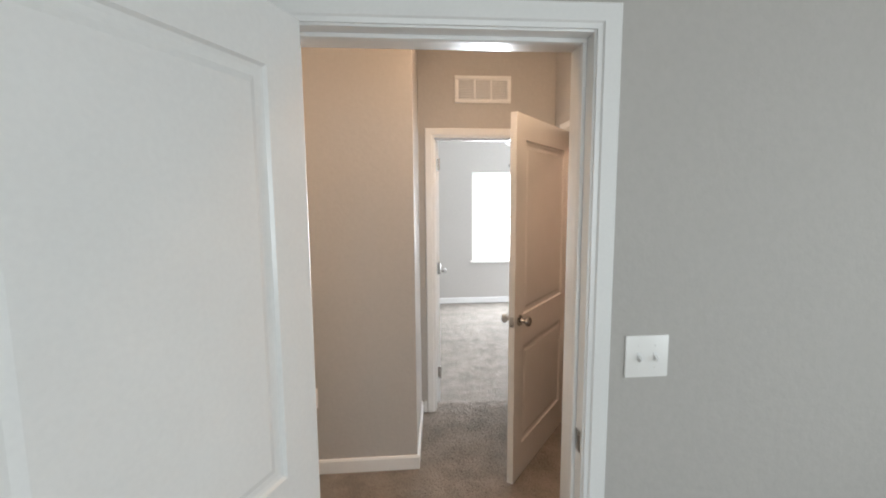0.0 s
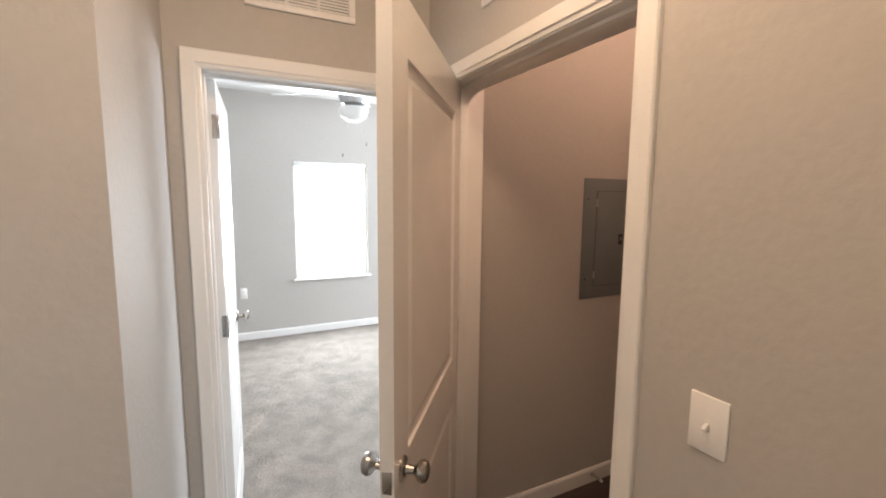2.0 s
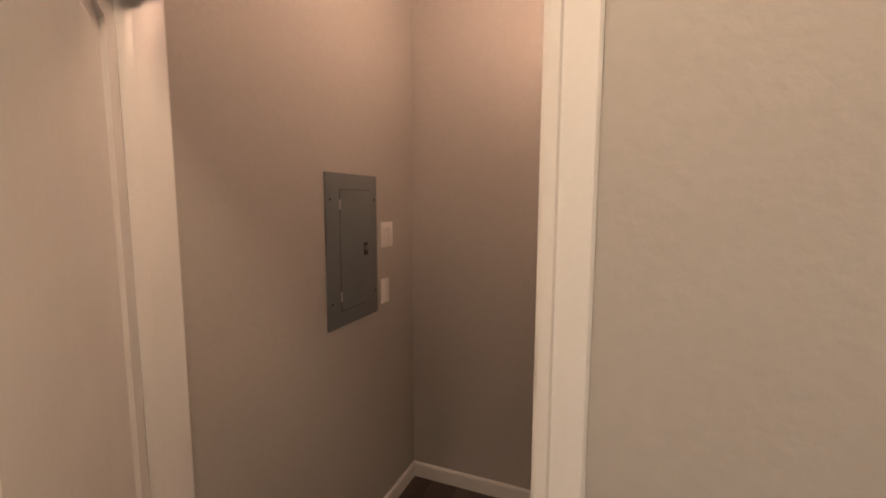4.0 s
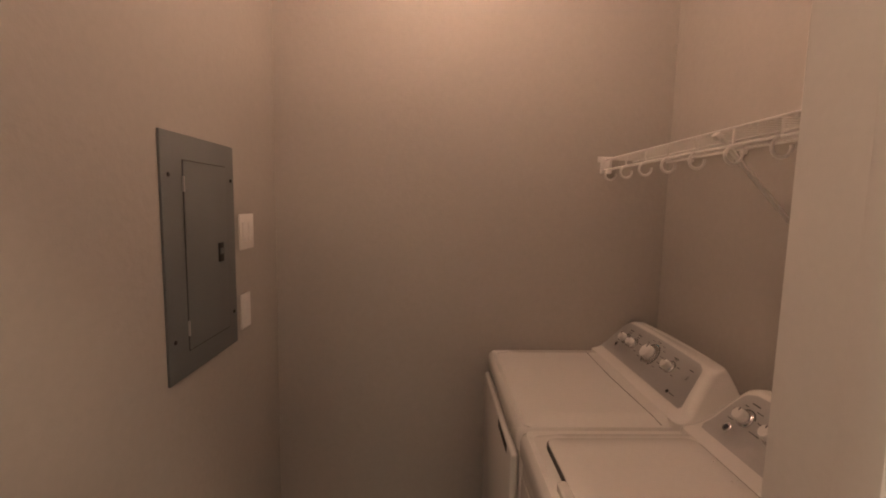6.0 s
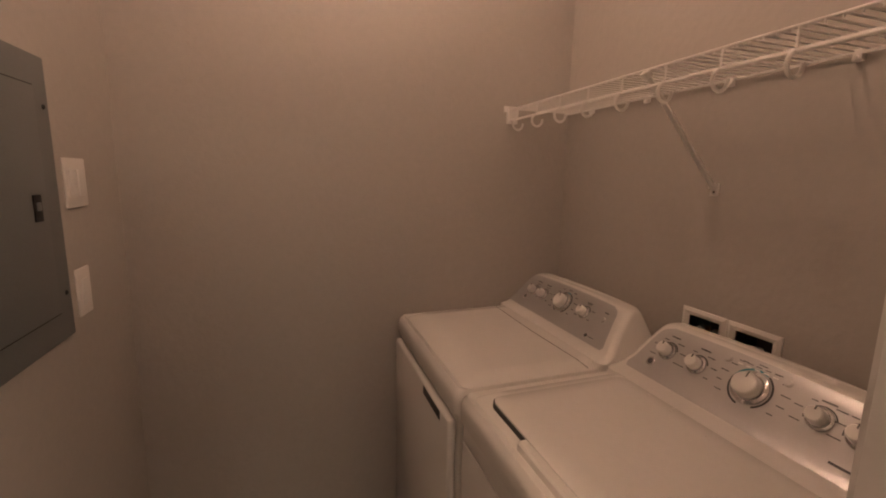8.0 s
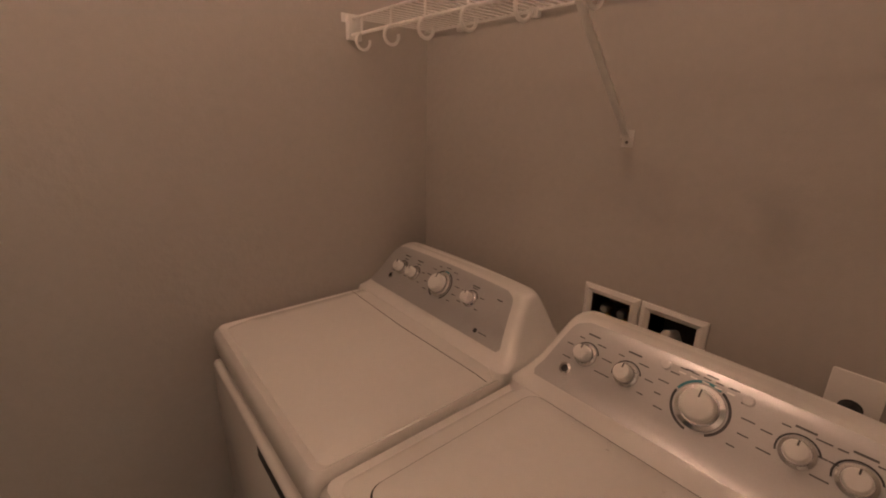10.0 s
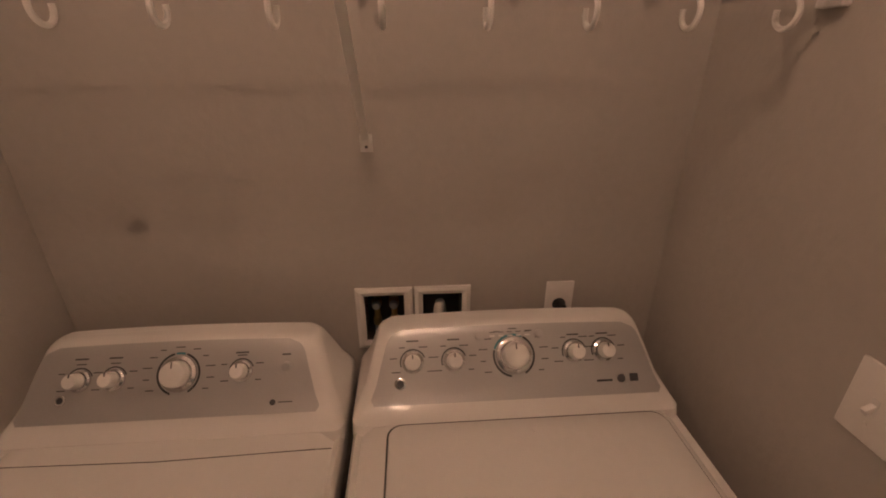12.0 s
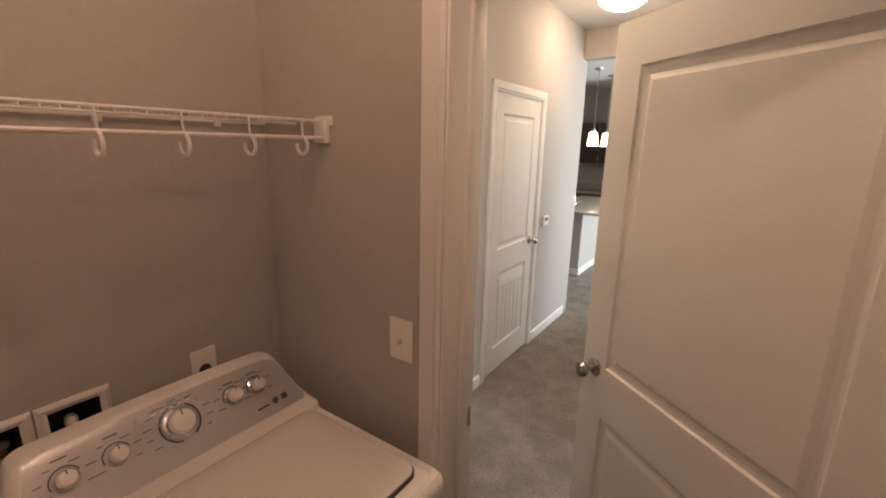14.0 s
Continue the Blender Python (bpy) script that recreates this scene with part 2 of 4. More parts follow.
def baseboard(axis, a0, a1, c, out, h=0.085):
    """A baseboard along axis from a0 to a1 on the wall face at c, standing out towards out (+1 or -1)."""
    bm = bm_new()
    prof = ((0, 0), (0.013, 0), (0.013, h - 0.012), (0.009, h - 0.003), (0.004, h), (0, h))
    ends = []
    for a in (a0, a1):
        ends.append([bm.verts.new((a, c + out * d, z) if axis == "x" else (c + out * d, a, z)) for d, z in prof])
    n = len(prof)
    for i in range(n):
        bm.faces.new((ends[0][i], ends[0][(i + 1) % n], ends[1][(i + 1) % n], ends[1][i]))
    bm.faces.new(ends[0])
    bm.faces.new(ends[1][::-1])
    return solid("baseboard", bm, TRIM, "white painted wooden baseboard along the wall", "baseboard", "structure", smooth=False)


def door_frame(name, m, w, t, h=2.03, sides=(0, 1), leaf_side=0, strike=None):
    """Jambs, stops and casings of an opening, in its own axes: x across it, y through the wall of thickness t."""
    f = thing(name, m, "white painted door frame with flat stepped casing", "door frame", kind="structure")
    j = 0.018
    for x0, x1 in ((0, j), (w - j, w)):
        bm = bm_new()
        box(bm, x0, -0.002, 0, x1, t + 0.002, h, 0.001)
        part("jamb", bm, TRIM, f)
    bm = bm_new()
    box(bm, j, -0.002, h - j, w - j, t + 0.002, h, 0.001)
    part("head_jamb", bm, TRIM, f)
    s0 = 0.040 if leaf_side == 0 else t - 0.075
    for b in ((j, s0, 0, j + 0.011, s0 + 0.035, h - j - 0.011), (w - j - 0.011, s0, 0, w - j, s0 + 0.035, h - j - 0.011), (j, s0, h - j - 0.011, w - j, s0 + 0.035, h - j)):
        bm = bm_new()
        box(bm, *b, 0.0015)
        part("stop", bm, TRIM, f)
    cw, rv = 0.060, 0.006
    for side in sides:
        def yy(d):
            return -d if side == 0 else t + d
        for k in range(3):
            bm = bm_new()
            prof = ((0.0, 0.0), (0.0, 0.009), (0.012, 0.011), (0.016, 0.0155), (cw - 0.004, 0.0165), (cw, 0.012), (cw, 0.0))
            a = j - rv
            if k < 2:
                sx = -1 if k == 0 else 1
                e = a if k == 0 else w - a
                rows = [[(e + sx * u, yy(d), 0.0) for u, d in prof], [(e + sx * u, yy(d), h - a + u) for u, d in prof]]
            else:
                rows = [[(a - u, yy(d), h - a + u) for u, d in prof], [(w - a + u, yy(d), h - a + u) for u, d in prof]]
            lo = [[bm.verts.new(p) for p in r] for r in rows]
            n = len(prof)
            for i in range(n):
                bm.faces.new((lo[0][i], lo[0][(i + 1) % n], lo[1][(i + 1) % n], lo[1][i]))
            bm.faces.new(lo[0])
            bm.faces.new(lo[1][::-1])
            part("casing", bm, TRIM, f, smooth=False)
    if strike is not None:
        sx, sy, sz = strike
        bm = bm_new()
        box(bm, sx - 0.0015, sy - 0.014, sz - 0.03, sx + 0.0015, sy + 0.014, sz + 0.03, 0.0008)
        box(bm, sx - 0.002, sy - 0.006, sz - 0.012, sx + 0.0022, sy + 0.006, sz + 0.012)
        part("strike_plate", bm, NICKEL, f, "satin nickel strike plate")
    return f


def knob_set(leaf, x, y0, y1, z, w):
    """Round knobs on both faces of a leaf, and the latch plate on its free edge."""
    for y, sgn in ((y0, -1), (y1, 1)):
        bm = bm_new()
        m = Matrix.Translation((x, y, z)) @ Matrix.Rotation(radians(90 * sgn * -1), 4, "X")
        lathe(bm, [(0.031, 0), (0.031, 0.004), (0.026, 0.009), (0.012, 0.011), (0.010, 0.030), (0.016, 0.036), (0.025, 0.043), (0.0275, 0.053), (0.024, 0.062), (0.014, 0.067), (0, 0.068)], m, 28)
        part("knob", bm, NICKEL, leaf, "satin nickel knob with round rose")
    bm = bm_new()
    box(bm, w - 0.001, (y0 + y1) / 2 - 0.012, z - 0.028, w + 0.0015, (y0 + y1) / 2 + 0.012, z + 0.028, 0.0007)
    part("latch_plate", bm, NICKEL, leaf)


def panel_face(bm, w, y, out, panels, h):
    """One face of a panelled leaf: stiles, rails and moulded panels; out is the face's direction along y."""
    zs = [0.0] + [z for p in panels for z in p[2:]] + [h]
    x0, x1 = panels[0][0], panels[0][1]

    def q(*pts):
        bm.faces.new([bm.verts.new((px, y + out * d, pz)) for px, pz, d in pts])

    q((0, 0, 0), (x0, 0, 0), (x0, h, 0), (0, h, 0))
    q((x1, 0, 0), (w, 0, 0), (w, h, 0), (x1, h, 0))
    for lo, hi in zip(zs[::2], zs[1::2]):
        q((x0, lo, 0), (x1, lo, 0), (x1, hi, 0), (x0, hi, 0))
    steps = ((0, 0), (0.006, -0.007), (0.016, -0.009), (0.030, -0.009), (0.046, -0.003))
    for a, b, lo, hi in panels:
        for (i0, d0), (i1, d1) in zip(steps, steps[1:]):
            o = ((a + i0, lo + i0), (b - i0, lo + i0), (b - i0, hi - i0), (a + i0, hi - i0))
            n = ((a + i1, lo + i1), (b - i1, lo + i1), (b - i1, hi - i1), (a + i1, hi - i1))
            for k in range(4):
                g = (k + 1) % 4
                q((*o[k], d0), (*o[g], d0), (*n[g], d1), (*n[k], d1))
        i, d = steps[-1]
        q((a + i, lo + i, d), (b - i, lo + i, d), (b - i, hi - i, d), (a + i, hi - i, d))


def door_leaf(m, label, w, h=2.005, knob_z=0.93, hinge_face=0, louvre=False):
    """A two-panel leaf: hinge at x = 0, 35 mm thick from y = 0 to 0.035."""
    leaf = thing("door_leaf", m, label, "door")
    t = 0.035
    bm = bm_new()
    st = 0.115
    panels = ((st, w - st, 0.19, 0.77), (st, w - st, 0.95, h - 0.13))
    panel_face(bm, w, 0, -1, panels, h)
    panel_face(bm, w, t, 1, panels, h)
    for pts in (((0, 0), (0, t)), ((w, 0), (w, t))):
        (xa, ya), (xb, yb) = pts
        bm.faces.new([bm.verts.new(p) for p in ((xa, ya, 0), (xb, yb, 0), (xb, yb, h), (xa, ya, h))])
    for z in (0, h):
        bm.faces.new([bm.verts.new(p) for p in ((0, 0, z), (w, 0, z), (w, t, z), (0, t, z))])
    bmesh.ops.remove_doubles(bm, verts=bm.verts, dist=0.0004)
    part("slab", bm, DOORP, leaf, smooth=False)
    knob_set(leaf, w - 0.062, 0, t, knob_z, w)
    yh = -0.004 if hinge_face == 0 else t + 0.004
    for z in (0.20, 1.02, 1.80):
        bm = bm_new()
        cyl(bm, 0.0055, 0.0055, 0.09, Matrix.Translation((-0.004, yh, z)), 12, 0.001)
        box(bm, -0.0012, min(yh, t / 2), z, 0.0005, max(yh, t / 2), z + 0.089)
        part("hinge", bm, NICKEL, leaf, "satin nickel butt hinge")
    if louvre:
        a, b = st + 0.05, w - st - 0.05
        for k in range(7):
            bm = bm_new()
            box(bm, -(b - a) / 2, -0.002, -0.0045, (b - a) / 2, 0.002, 0.0045, m=Matrix.Translation(((a + b) / 2, -0.002, 0.665 + 0.0125 * k)) @ Matrix.Rotation(radians(-40), 4, "X"))
            part("louvre_slat", bm, DOORP, leaf, smooth=False)
        n = 6
        for k in range(n):
            bm = bm_new()
            u0, u1 = a + (b - a) * k / n + 0.003, a + (b - a) * (k + 1) / n - 0.003
            box(bm, u0, -0.0035, 0.245, u1, 0.004, 0.645, 0.0015)
            part("plank", bm, DOORP, leaf, smooth=False)
    return leaf


def cover_plate(name, m, label, category, w=0.072, h=0.118, toggles=1, style="toggle"):
    """A wall plate in its own axes: x across, z up, its face towards -y."""
    p = thing(name, m, label, category)
    bm = bm_new()
    box(bm, -w / 2, -0.006, -h / 2, w / 2, 0.001, h / 2, 0.0035)
    part("plate", bm, PLATE, p)
    for k in range(toggles):
        x = (k - (toggles - 1) / 2) * 0.046
        if style == "toggle":
            bm = bm_new()
            box(bm, x - 0.0055, -0.0072, -0.012, x + 0.0055, -0.005, 0.012, 0.0008)
            part("slot", bm, KNOBW, p)
            bm = bm_new()
            box(bm, -0.004, -0.014, -0.005, 0.004, 0.002, 0.005, 0.001, Matrix.Translation((x, -0.0065, -0.001)) @ Matrix.Rotation(radians(28), 4, "X"))
            part("toggle", bm, KNOBW, p)
        elif style == "duplex":
            for dz in (-0.02, 0.02):
                bm = bm_new()
                box(bm, x - 0.016, -0.0085, dz - 0.014, x + 0.016, -0.005, dz + 0.014, 0.003)
                part("socket", bm, KNOBW, p)
                for sx in (-0.006, 0.006):
                    bm = bm_new()
                    box(bm, x + sx - 0.001, -0.0088, dz - 0.005, x + sx + 0.001, -0.008, dz + 0.005)
                    part("slot", bm, BLACK, p)
        elif style == "rocker":
            bm = bm_new()
            box(bm, x - 0.0165, -0.009, -0.033, x + 0.0165, -0.005, 0.033, 0.0015)
            part("rocker", bm, KNOBW, p)
        elif style == "plug":
            bm = bm_new()
            cyl(bm, 0.017, 0.017, 0.004, Matrix.Translation((x, -0.005, -0.005)) @ Matrix.Rotation(radians(90), 4, "X"), 20)
            part("socket", bm, BLACK, p)
            bm = bm_new()
            cyl(bm, 0.0155, 0.0135, 0.026, Matrix.Translation((x, -0.009, -0.005)) @ Matrix.Rotation(radians(90), 4, "X"), 20, 0.004)
            tube(bm, [(x, -0.028, -0.010), (x, -0.034, -0.03), (x, -0.030, -0.09), (x - 0.01, -0.02, -0.30)], 0.004)
            part("plug", bm, BLACK, p, "black power plug with cord")
        if style in ("toggle",):
            for dz in (-0.03, 0.03):
                bm = bm_new()
                cyl(bm, 0.0032, 0.0028, 0.0012, Matrix.Translation((x, -0.0058, dz)) @ Matrix.Rotation(radians(90), 4, "X"), 10)
                part("screw", bm, PLATE, p)
    return p


def vent_grille(m, label, w, h):
    """A return-air grille: x across, z up, face to -y."""
    g = thing("air_vent", m, label, "air vent")
    bm = bm_new()
    e = 0.026
    for b in ((-w / 2, -0.010, -h / 2, w / 2, 0, -h / 2 + e), (-w / 2, -0.010, h / 2 - e, w / 2, 0, h / 2), (-w / 2, -0.010, -h / 2 + e, -w / 2 + e, 0, h / 2 - e), (w / 2 - e, -0.010, -h / 2 + e, w / 2, 0, h / 2 - e)):
        box(bm, *b, 0.003)
    part("frame", bm, TRIM, g)
    bm = bm_new()
    box(bm, -w / 2 + e, -0.0015, -h / 2 + e, w / 2 - e, 0, h / 2 - e)
    part("filter", bm, FILTER, g, "grey filter cloth")
    iw = w - 2 * e
    for k in (1, 2):
        bm = bm_new()
        x = -iw / 2 + iw * k / 3
        box(bm, x - 0.006, -0.009, -h / 2 + e, x + 0.006, -0.001, h / 2 - e, 0.001)
        part("mullion", bm, TRIM, g)
    n = 12
    for k in range(n):
        z = -h / 2 + e + (h - 2 * e) * (k + 0.5) / n
        bm = bm_new()
        box(bm, -iw / 2, -0.0006, -0.0038, iw / 2, 0.0006, 0.0038, m=Matrix.Translation((0, -0.0055, z)) @ Matrix.Rotation(radians(18), 4, "X"))
        part("slat", bm, TRIM, g, smooth=False)
    return g


# ---- structure ----
WA0, WA1 = 1.45, 1.60          # wall between the start room and the hall
YB = 2.80                      # hall wall opposite the start room
XC = 0.615                     # alcove side wall
YD0, YD1 = 3.49, 3.61          # bedroom door wall
XL0, XL1 = 1.65, 1.80          # laundry door wall
XF, YK, YP = 3.24, 1.745, 3.38  # laundry: far wall, wall behind the machines, panel wall
XE = -1.60                     # end of the hall
BX0, BX1, BY1 = -0.6, 6.0, 6.89
DA, DB, DL, DH = (0.285, 1.066), (0.757, 1.545), (2.395, 3.305), (-0.705, 0.073)

wall("wall_start_room", "x", XE, 3.36, WA0, WA1, 0, CEIL, ((*DA, 0, 2.03), (*DH, 0, 2.03)))
wall("wall_hall", "y", WA1, YD0, XL0, XL1, 0, CEIL, ((*DL, 0, 2.06),))
wall("wall_laundry_back", "x", XL1, XF, WA1 + 0.002, YK, 0, CEIL, ((2.445, 2.547, 0.94, 1.075), (2.30, 2.402, 0.94, 1.075)))
wall("wall_laundry_far", "y", WA1, YD0, XF, XF + 0.12, 0, CEIL)
wall("wall_laundry_panel", "x", XL1, XF, YP, YD0 - 0.002, 0, CEIL)
wall("wall_bedroom_door", "x", BX0, BX1, YD0, YD1, 0, CEIL, ((*DB, 0, 2.05),))
def out_of_square(ob):
    """The alcove's side wall leans a little out of square towards the bedroom."""
    for v in ob.data.vertices:
        v.co.x += 0.07 * (v.co.y - YB)


out_of_square(wall("wall_alcove", "y", YB, YD0 - 0.002, XC - 0.12, XC, 0, CEIL))
wall("wall_hall_north", "x", XE, XC - 0.12, YB, YB + 0.12, 0, CEIL)
wall("wall_bedroom_window", "x", BX0, BX1, BY1, BY1 + 0.14, 0, CEIL, ((1.55, 2.41, 0.65, 2.0),))
wall("wall_bedroom_west", "y", YD1, BY1, BX0 - 0.12, BX0, 0, CEIL)
# the east opening is out of view, added for the side fill lamp
wall("wall_bedroom_east", "y", YD1, BY1, BX1, BX1 + 0.12, 0, CEIL, ((4.6, 6.0, 0.65, 2.0),))
# unseen opening, added where the start room's fill lamp stands
wall("wall_start_east", "y", -3.0, WA0, 3.36, 3.48, 0, CEIL, ((-1.25, 0.25, 0.75, 2.05),))
wall("wall_start_south", "x", XE - 0.12, 3.48, -3.12, -3.0, 0, CEIL, ((0.35, 2.05, 0.7, 2.1),))
wall("wall_start_west", "y", -3.0, WA1, XE - 0.12, XE, 0, 2.72)
wall("wall_header", "y", WA1, YB, XE - 0.12, XE, 2.46, 2.72)
wall("wall_living_east", "y", YB, 5.0, XE - 0.12, XE, 0, 2.72)
wall("wall_living_far", "y", -2.6, 5.0, -6.12, -6.0, 0, 2.72)
wall("wall_living_north", "x", -6.12, XE, 5.0, 5.12, 0, 2.72, ((-4.8, -2.4, 0.5, 2.3),))
wall("wall_kitchen_south", "x", -6.12, XE - 0.12, -2.72, -2.6, 0, 2.72)
wall("wall_kitchen_side", "x", -6.0, -4.75, 1.18, 1.30, 0, 2.72)
wall("wall_half_bar", "x", -4.75, -3.05, 1.18, 1.30, 0, 0.86)

bm = bm_new()
box(bm, -6.2, -3.2, -0.10, 6.2, 7.1, -0.012)
solid("floor", bm, CARPET, "grey-brown cut pile carpet over the whole floor", "carpet", "structure", smooth=False)
bm = bm_new()
box(bm, XE, -3.12, CEIL, 6.12, 7.03, CEIL + 0.1)
solid("ceiling", bm, CEILP, "white textured ceiling of bedroom, hall and laundry", "ceiling", "structure", smooth=False)
bm = bm_new()
box(bm, -6.12, -2.72, 2.72, XE, 5.12, 2.82)
solid("ceiling_living", bm, CEILP, "white ceiling of the living room", "ceiling", "structure", smooth=False)

# carpet with its pile, uneven and cut off at the laundry floor
def carpet(name, x0, x1, y0, y1, step, pile=0.009):
    nx, ny = max(2, int((x1 - x0) / step)), max(2, int((y1 - y0) / step))
    gx, gy = np.meshgrid(np.linspace(x0, x1, nx + 1), np.linspace(y0, y1, ny + 1))
    h = np.random.rand(*gx.shape) * pile - 0.006
    h += 0.002 * np.sin(gx * 23 + 3 * np.sin(gy * 9)) * np.sin(gy * 19 + 2 * np.sin(gx * 11))
    jx, jy = (np.random.rand(*gx.shape) - 0.5) * step * 0.8, (np.random.rand(*gx.shape) - 0.5) * step * 0.8
    jx[:, [0, -1]] = 0
    jy[[0, -1], :] = 0
    co = np.stack([gx + jx, gy + jy, h], -1).reshape(-1, 3)
    i = np.arange(nx)[None, :] + (nx + 1) * np.arange(ny)[:, None]
    faces = np.stack([i, i + 1, i + nx + 2, i + nx + 1], -1).reshape(-1, 4)
    me = bpy.data.meshes.new(name)
    me.from_pydata(co.tolist(), [], faces.tolist())
    me.materials.append(CARPET)
    return tagged(new(name, me), "grey-brown cut pile carpet, trodden and uneven", "carpet", kind="structure")


carpet("carpet_hall", XE, XL0 + 0.07, WA1 - 0.13, YD0 + 0.12, 0.0065, 0.006)
carpet("carpet_bedroom", 0.4, 3.2, YD1, BY1, 0.010, 0.0025)
carpet("carpet_living", -6.0, XE, 1.30, 3.6, 0.02, 0.006)

# laundry floor of dark planks
lf = thing("laundry_floor", I4, "dark brown wood-look plank floor of the laundry", "floor", kind="structure")
bm = bm_new()
box(bm, XL0 + 0.07, YK, -0.02, XF, YP, -0.004)
part("underlay", bm, BLACK, lf)
pw, row = 0.15, 0
y = YK + 0.002
while y < YP - 0.01:
    x, y1 = XL1 - 0.07, min(y + pw - 0.002, YP - 0.002)
    first = 0.35 + 0.27 * (row % 3)
    while x < XF - 0.01:
        x1 = min(x + first, XF - 0.002)
        bm = bm_new()
        box(bm, x + 0.001, y, -0.006, x1 - 0.001, y1, 0.0, 0.0008)
        part("plank", bm, VINYL, lf, smooth=False)
        x, first = x1, 0.9
    y, row = y + pw, row + 1
bm = bm_new()
box(bm, -4.3, -2.6, -0.02, XE - 0.12, 1.175, 0.001)
box(bm, -6.0, -2.6, -0.02, -4.3, 1.175, 0.001)
solid("kitchen_floor", bm, TILEK, "dark grey sheet vinyl floor of the kitchen", "floor", "structure", smooth=False)
bm = bm_new()
box(bm, -6.0, 1.30, -0.02, -4.9, 2.7, 0.012)
solid("entry_floor", bm, TILEK, "grey vinyl floor in front of the entry door", "floor", "structure", smooth=False)

# door frames; for walls along y the local x runs along +y
door_frame("door_1", Matrix.Translation((DA[0], WA0, 0)), DA[1] - DA[0], WA1 - WA0, leaf_side=0, strike=(DA[1] - DA[0] - 0.0195, 0.020, 0.93))
door_frame("door_2", Matrix.Translation((DB[0], YD0, 0)), DB[1] - DB[0], YD1 - YD0, h=2.05, leaf_side=1)
TURN = Matrix.Rotation(radians(90), 4, "Z")
door_frame("door_3", Matrix.Translation((XL1, DL[0], 0)) @ TURN, DL[1] - DL[0], XL1 - XL0, h=2.06, leaf_side=1, strike=(0.0195, XL1 - XL0 - 0.02, 0.93))
door_frame("door_4", Matrix.Translation((DH[1], WA1, 0)) @ Matrix.Rotation(math.pi, 4, "Z"), DH[1] - DH[0], WA1 - WA0, leaf_side=0)


def leaf_at(x, y, angle, flip=1):
    return Matrix.Translation((x, y, 0.012)) @ Matrix.Rotation(radians(angle), 4, "Z")


# leaf of the start room: hinged on the left jamb, swung back into the room
door_leaf(leaf_at(DA[0] + 0.022, WA0 - 0.004, -114), "white two-panel door swung wide open into the start room", DA[1] - DA[0] - 0.042)
# leaf of the bedroom: hinged on the left jamb, open into the bedroom
door_leaf(leaf_at(DB[0] + 0.022, YD1 + 0.002, 86) @ Matrix.Translation((0, -0.035, 0)), "white two-panel door open into the bright bedroom", DB[1] - DB[0] - 0.042, h=2.02, hinge_face=0)
# leaf of the laundry: hinged on the far jamb, half open into the hall
door_leaf(leaf_at(XL0 + 0.002, DL[1] - 0.022, -128.3) , "white two-panel door standing half open into the hall", DL[1] - DL[0] - 0.042, h=2.03)
# closed hall closet door with louvres
door_leaf(Matrix.Translation((DH[1] - 0.021, WA1 - 0.002, 0.012)) @ Matrix.Rotation(math.pi, 4, "Z"), "closed white two-panel door with louvres and grooved lower panel", DH[1] - DH[0] - 0.042, louvre=True)

for args in (("x", XE, DH[0] - 0.06, WA1, 1), ("x", DH[1] + 0.06, DA[0] - 0.06, WA1, 1), ("x", DA[1] + 0.06, XL0 - 0.013, WA1, 1), ("x", XE, XC + 0.013, YB, -1), 
             ("x", XC + 0.065, DB[0] - 0.052, YD0, -1), ("x", DB[1] + 0.06, XL0, YD0, -1), ("y", WA1 + 0.013, DL[0] - 0.06, XL0, -1), ("y", DL[1] + 0.06, YD0, XL0, -1),
             ("x", XL1, XF - 0.013, YP, -1), ("y", YK, YP, XF, -1), ("x", XL1, XF - 0.013, YK, 1), ("y", YK + 0.013, DL[0] - 0.06, XL1, 1),
             ("x", BX0, BX1, BY1, -1), ("y", YD1, BY1 - 0.013, BX0, 1), ("y", YD1, BY1 - 0.013, BX1, -1), ("x", DA[1] + 0.06, 3.36, WA0, -1), ("x", XE, DA[0] - 0.06, WA0, -1),
             ("x", -6.0, -3.05, 1.30, 1), ("y", 1.18, 1.313, -3.05, 1), ("y", 1.313, 1.45, -6.0, 1), ("y", 2.50, 5.0, -6.0, 1)):
    baseboard(*args)
out_of_square(baseboard("y", YB, YD0, XC, 1))

# ---- bedroom ----
WX0, WX1, WZ0, WZ1 = 1.55, 2.41, 0.65, 2.0
win = thing("window_1", I4, "white vinyl window with drawn white blind, glaring daylight", "window", kind="structure")
for b in ((WX0, WX0 + 0.04, WZ0, WZ1), (WX1 - 0.04, WX1, WZ0, WZ1), (WX0 + 0.04, WX1 - 0.04, WZ0, WZ0 + 0.04), (WX0 + 0.04, WX1 - 0.04, WZ1 - 0.04, WZ1), (WX0 + 0.04, WX1 - 0.04, 1.30, 1.34)):
    bm = bm_new()
    box(bm, b[0], BY1 + 0.07, b[2], b[1], BY1 + 0.12, b[3], 0.004)
    part("window_frame", bm, TRIM, win)
for z0, z1 in ((WZ0 + 0.04, 1.30), (1.34, WZ1 - 0.04)):
    bm = bm_new()
    box(bm, WX0 + 0.04, BY1 + 0.092, z0, WX1 - 0.04, BY1 + 0.097, z1)
    part("pane", bm, GLASS, win).visible_shadow = False
bm = bm_new()
box(bm, WX0 - 0.03, BY1 - 0.035, WZ0 - 0.022, WX1 + 0.03, BY1 + 0.06, WZ0 - 0.001, 0.004)
part("window_sill", bm, TRIM, win)
blind = thing("window_blind", I4, "closed white horizontal slat blind glowing with daylight", "window blind")
bm = bm_new()
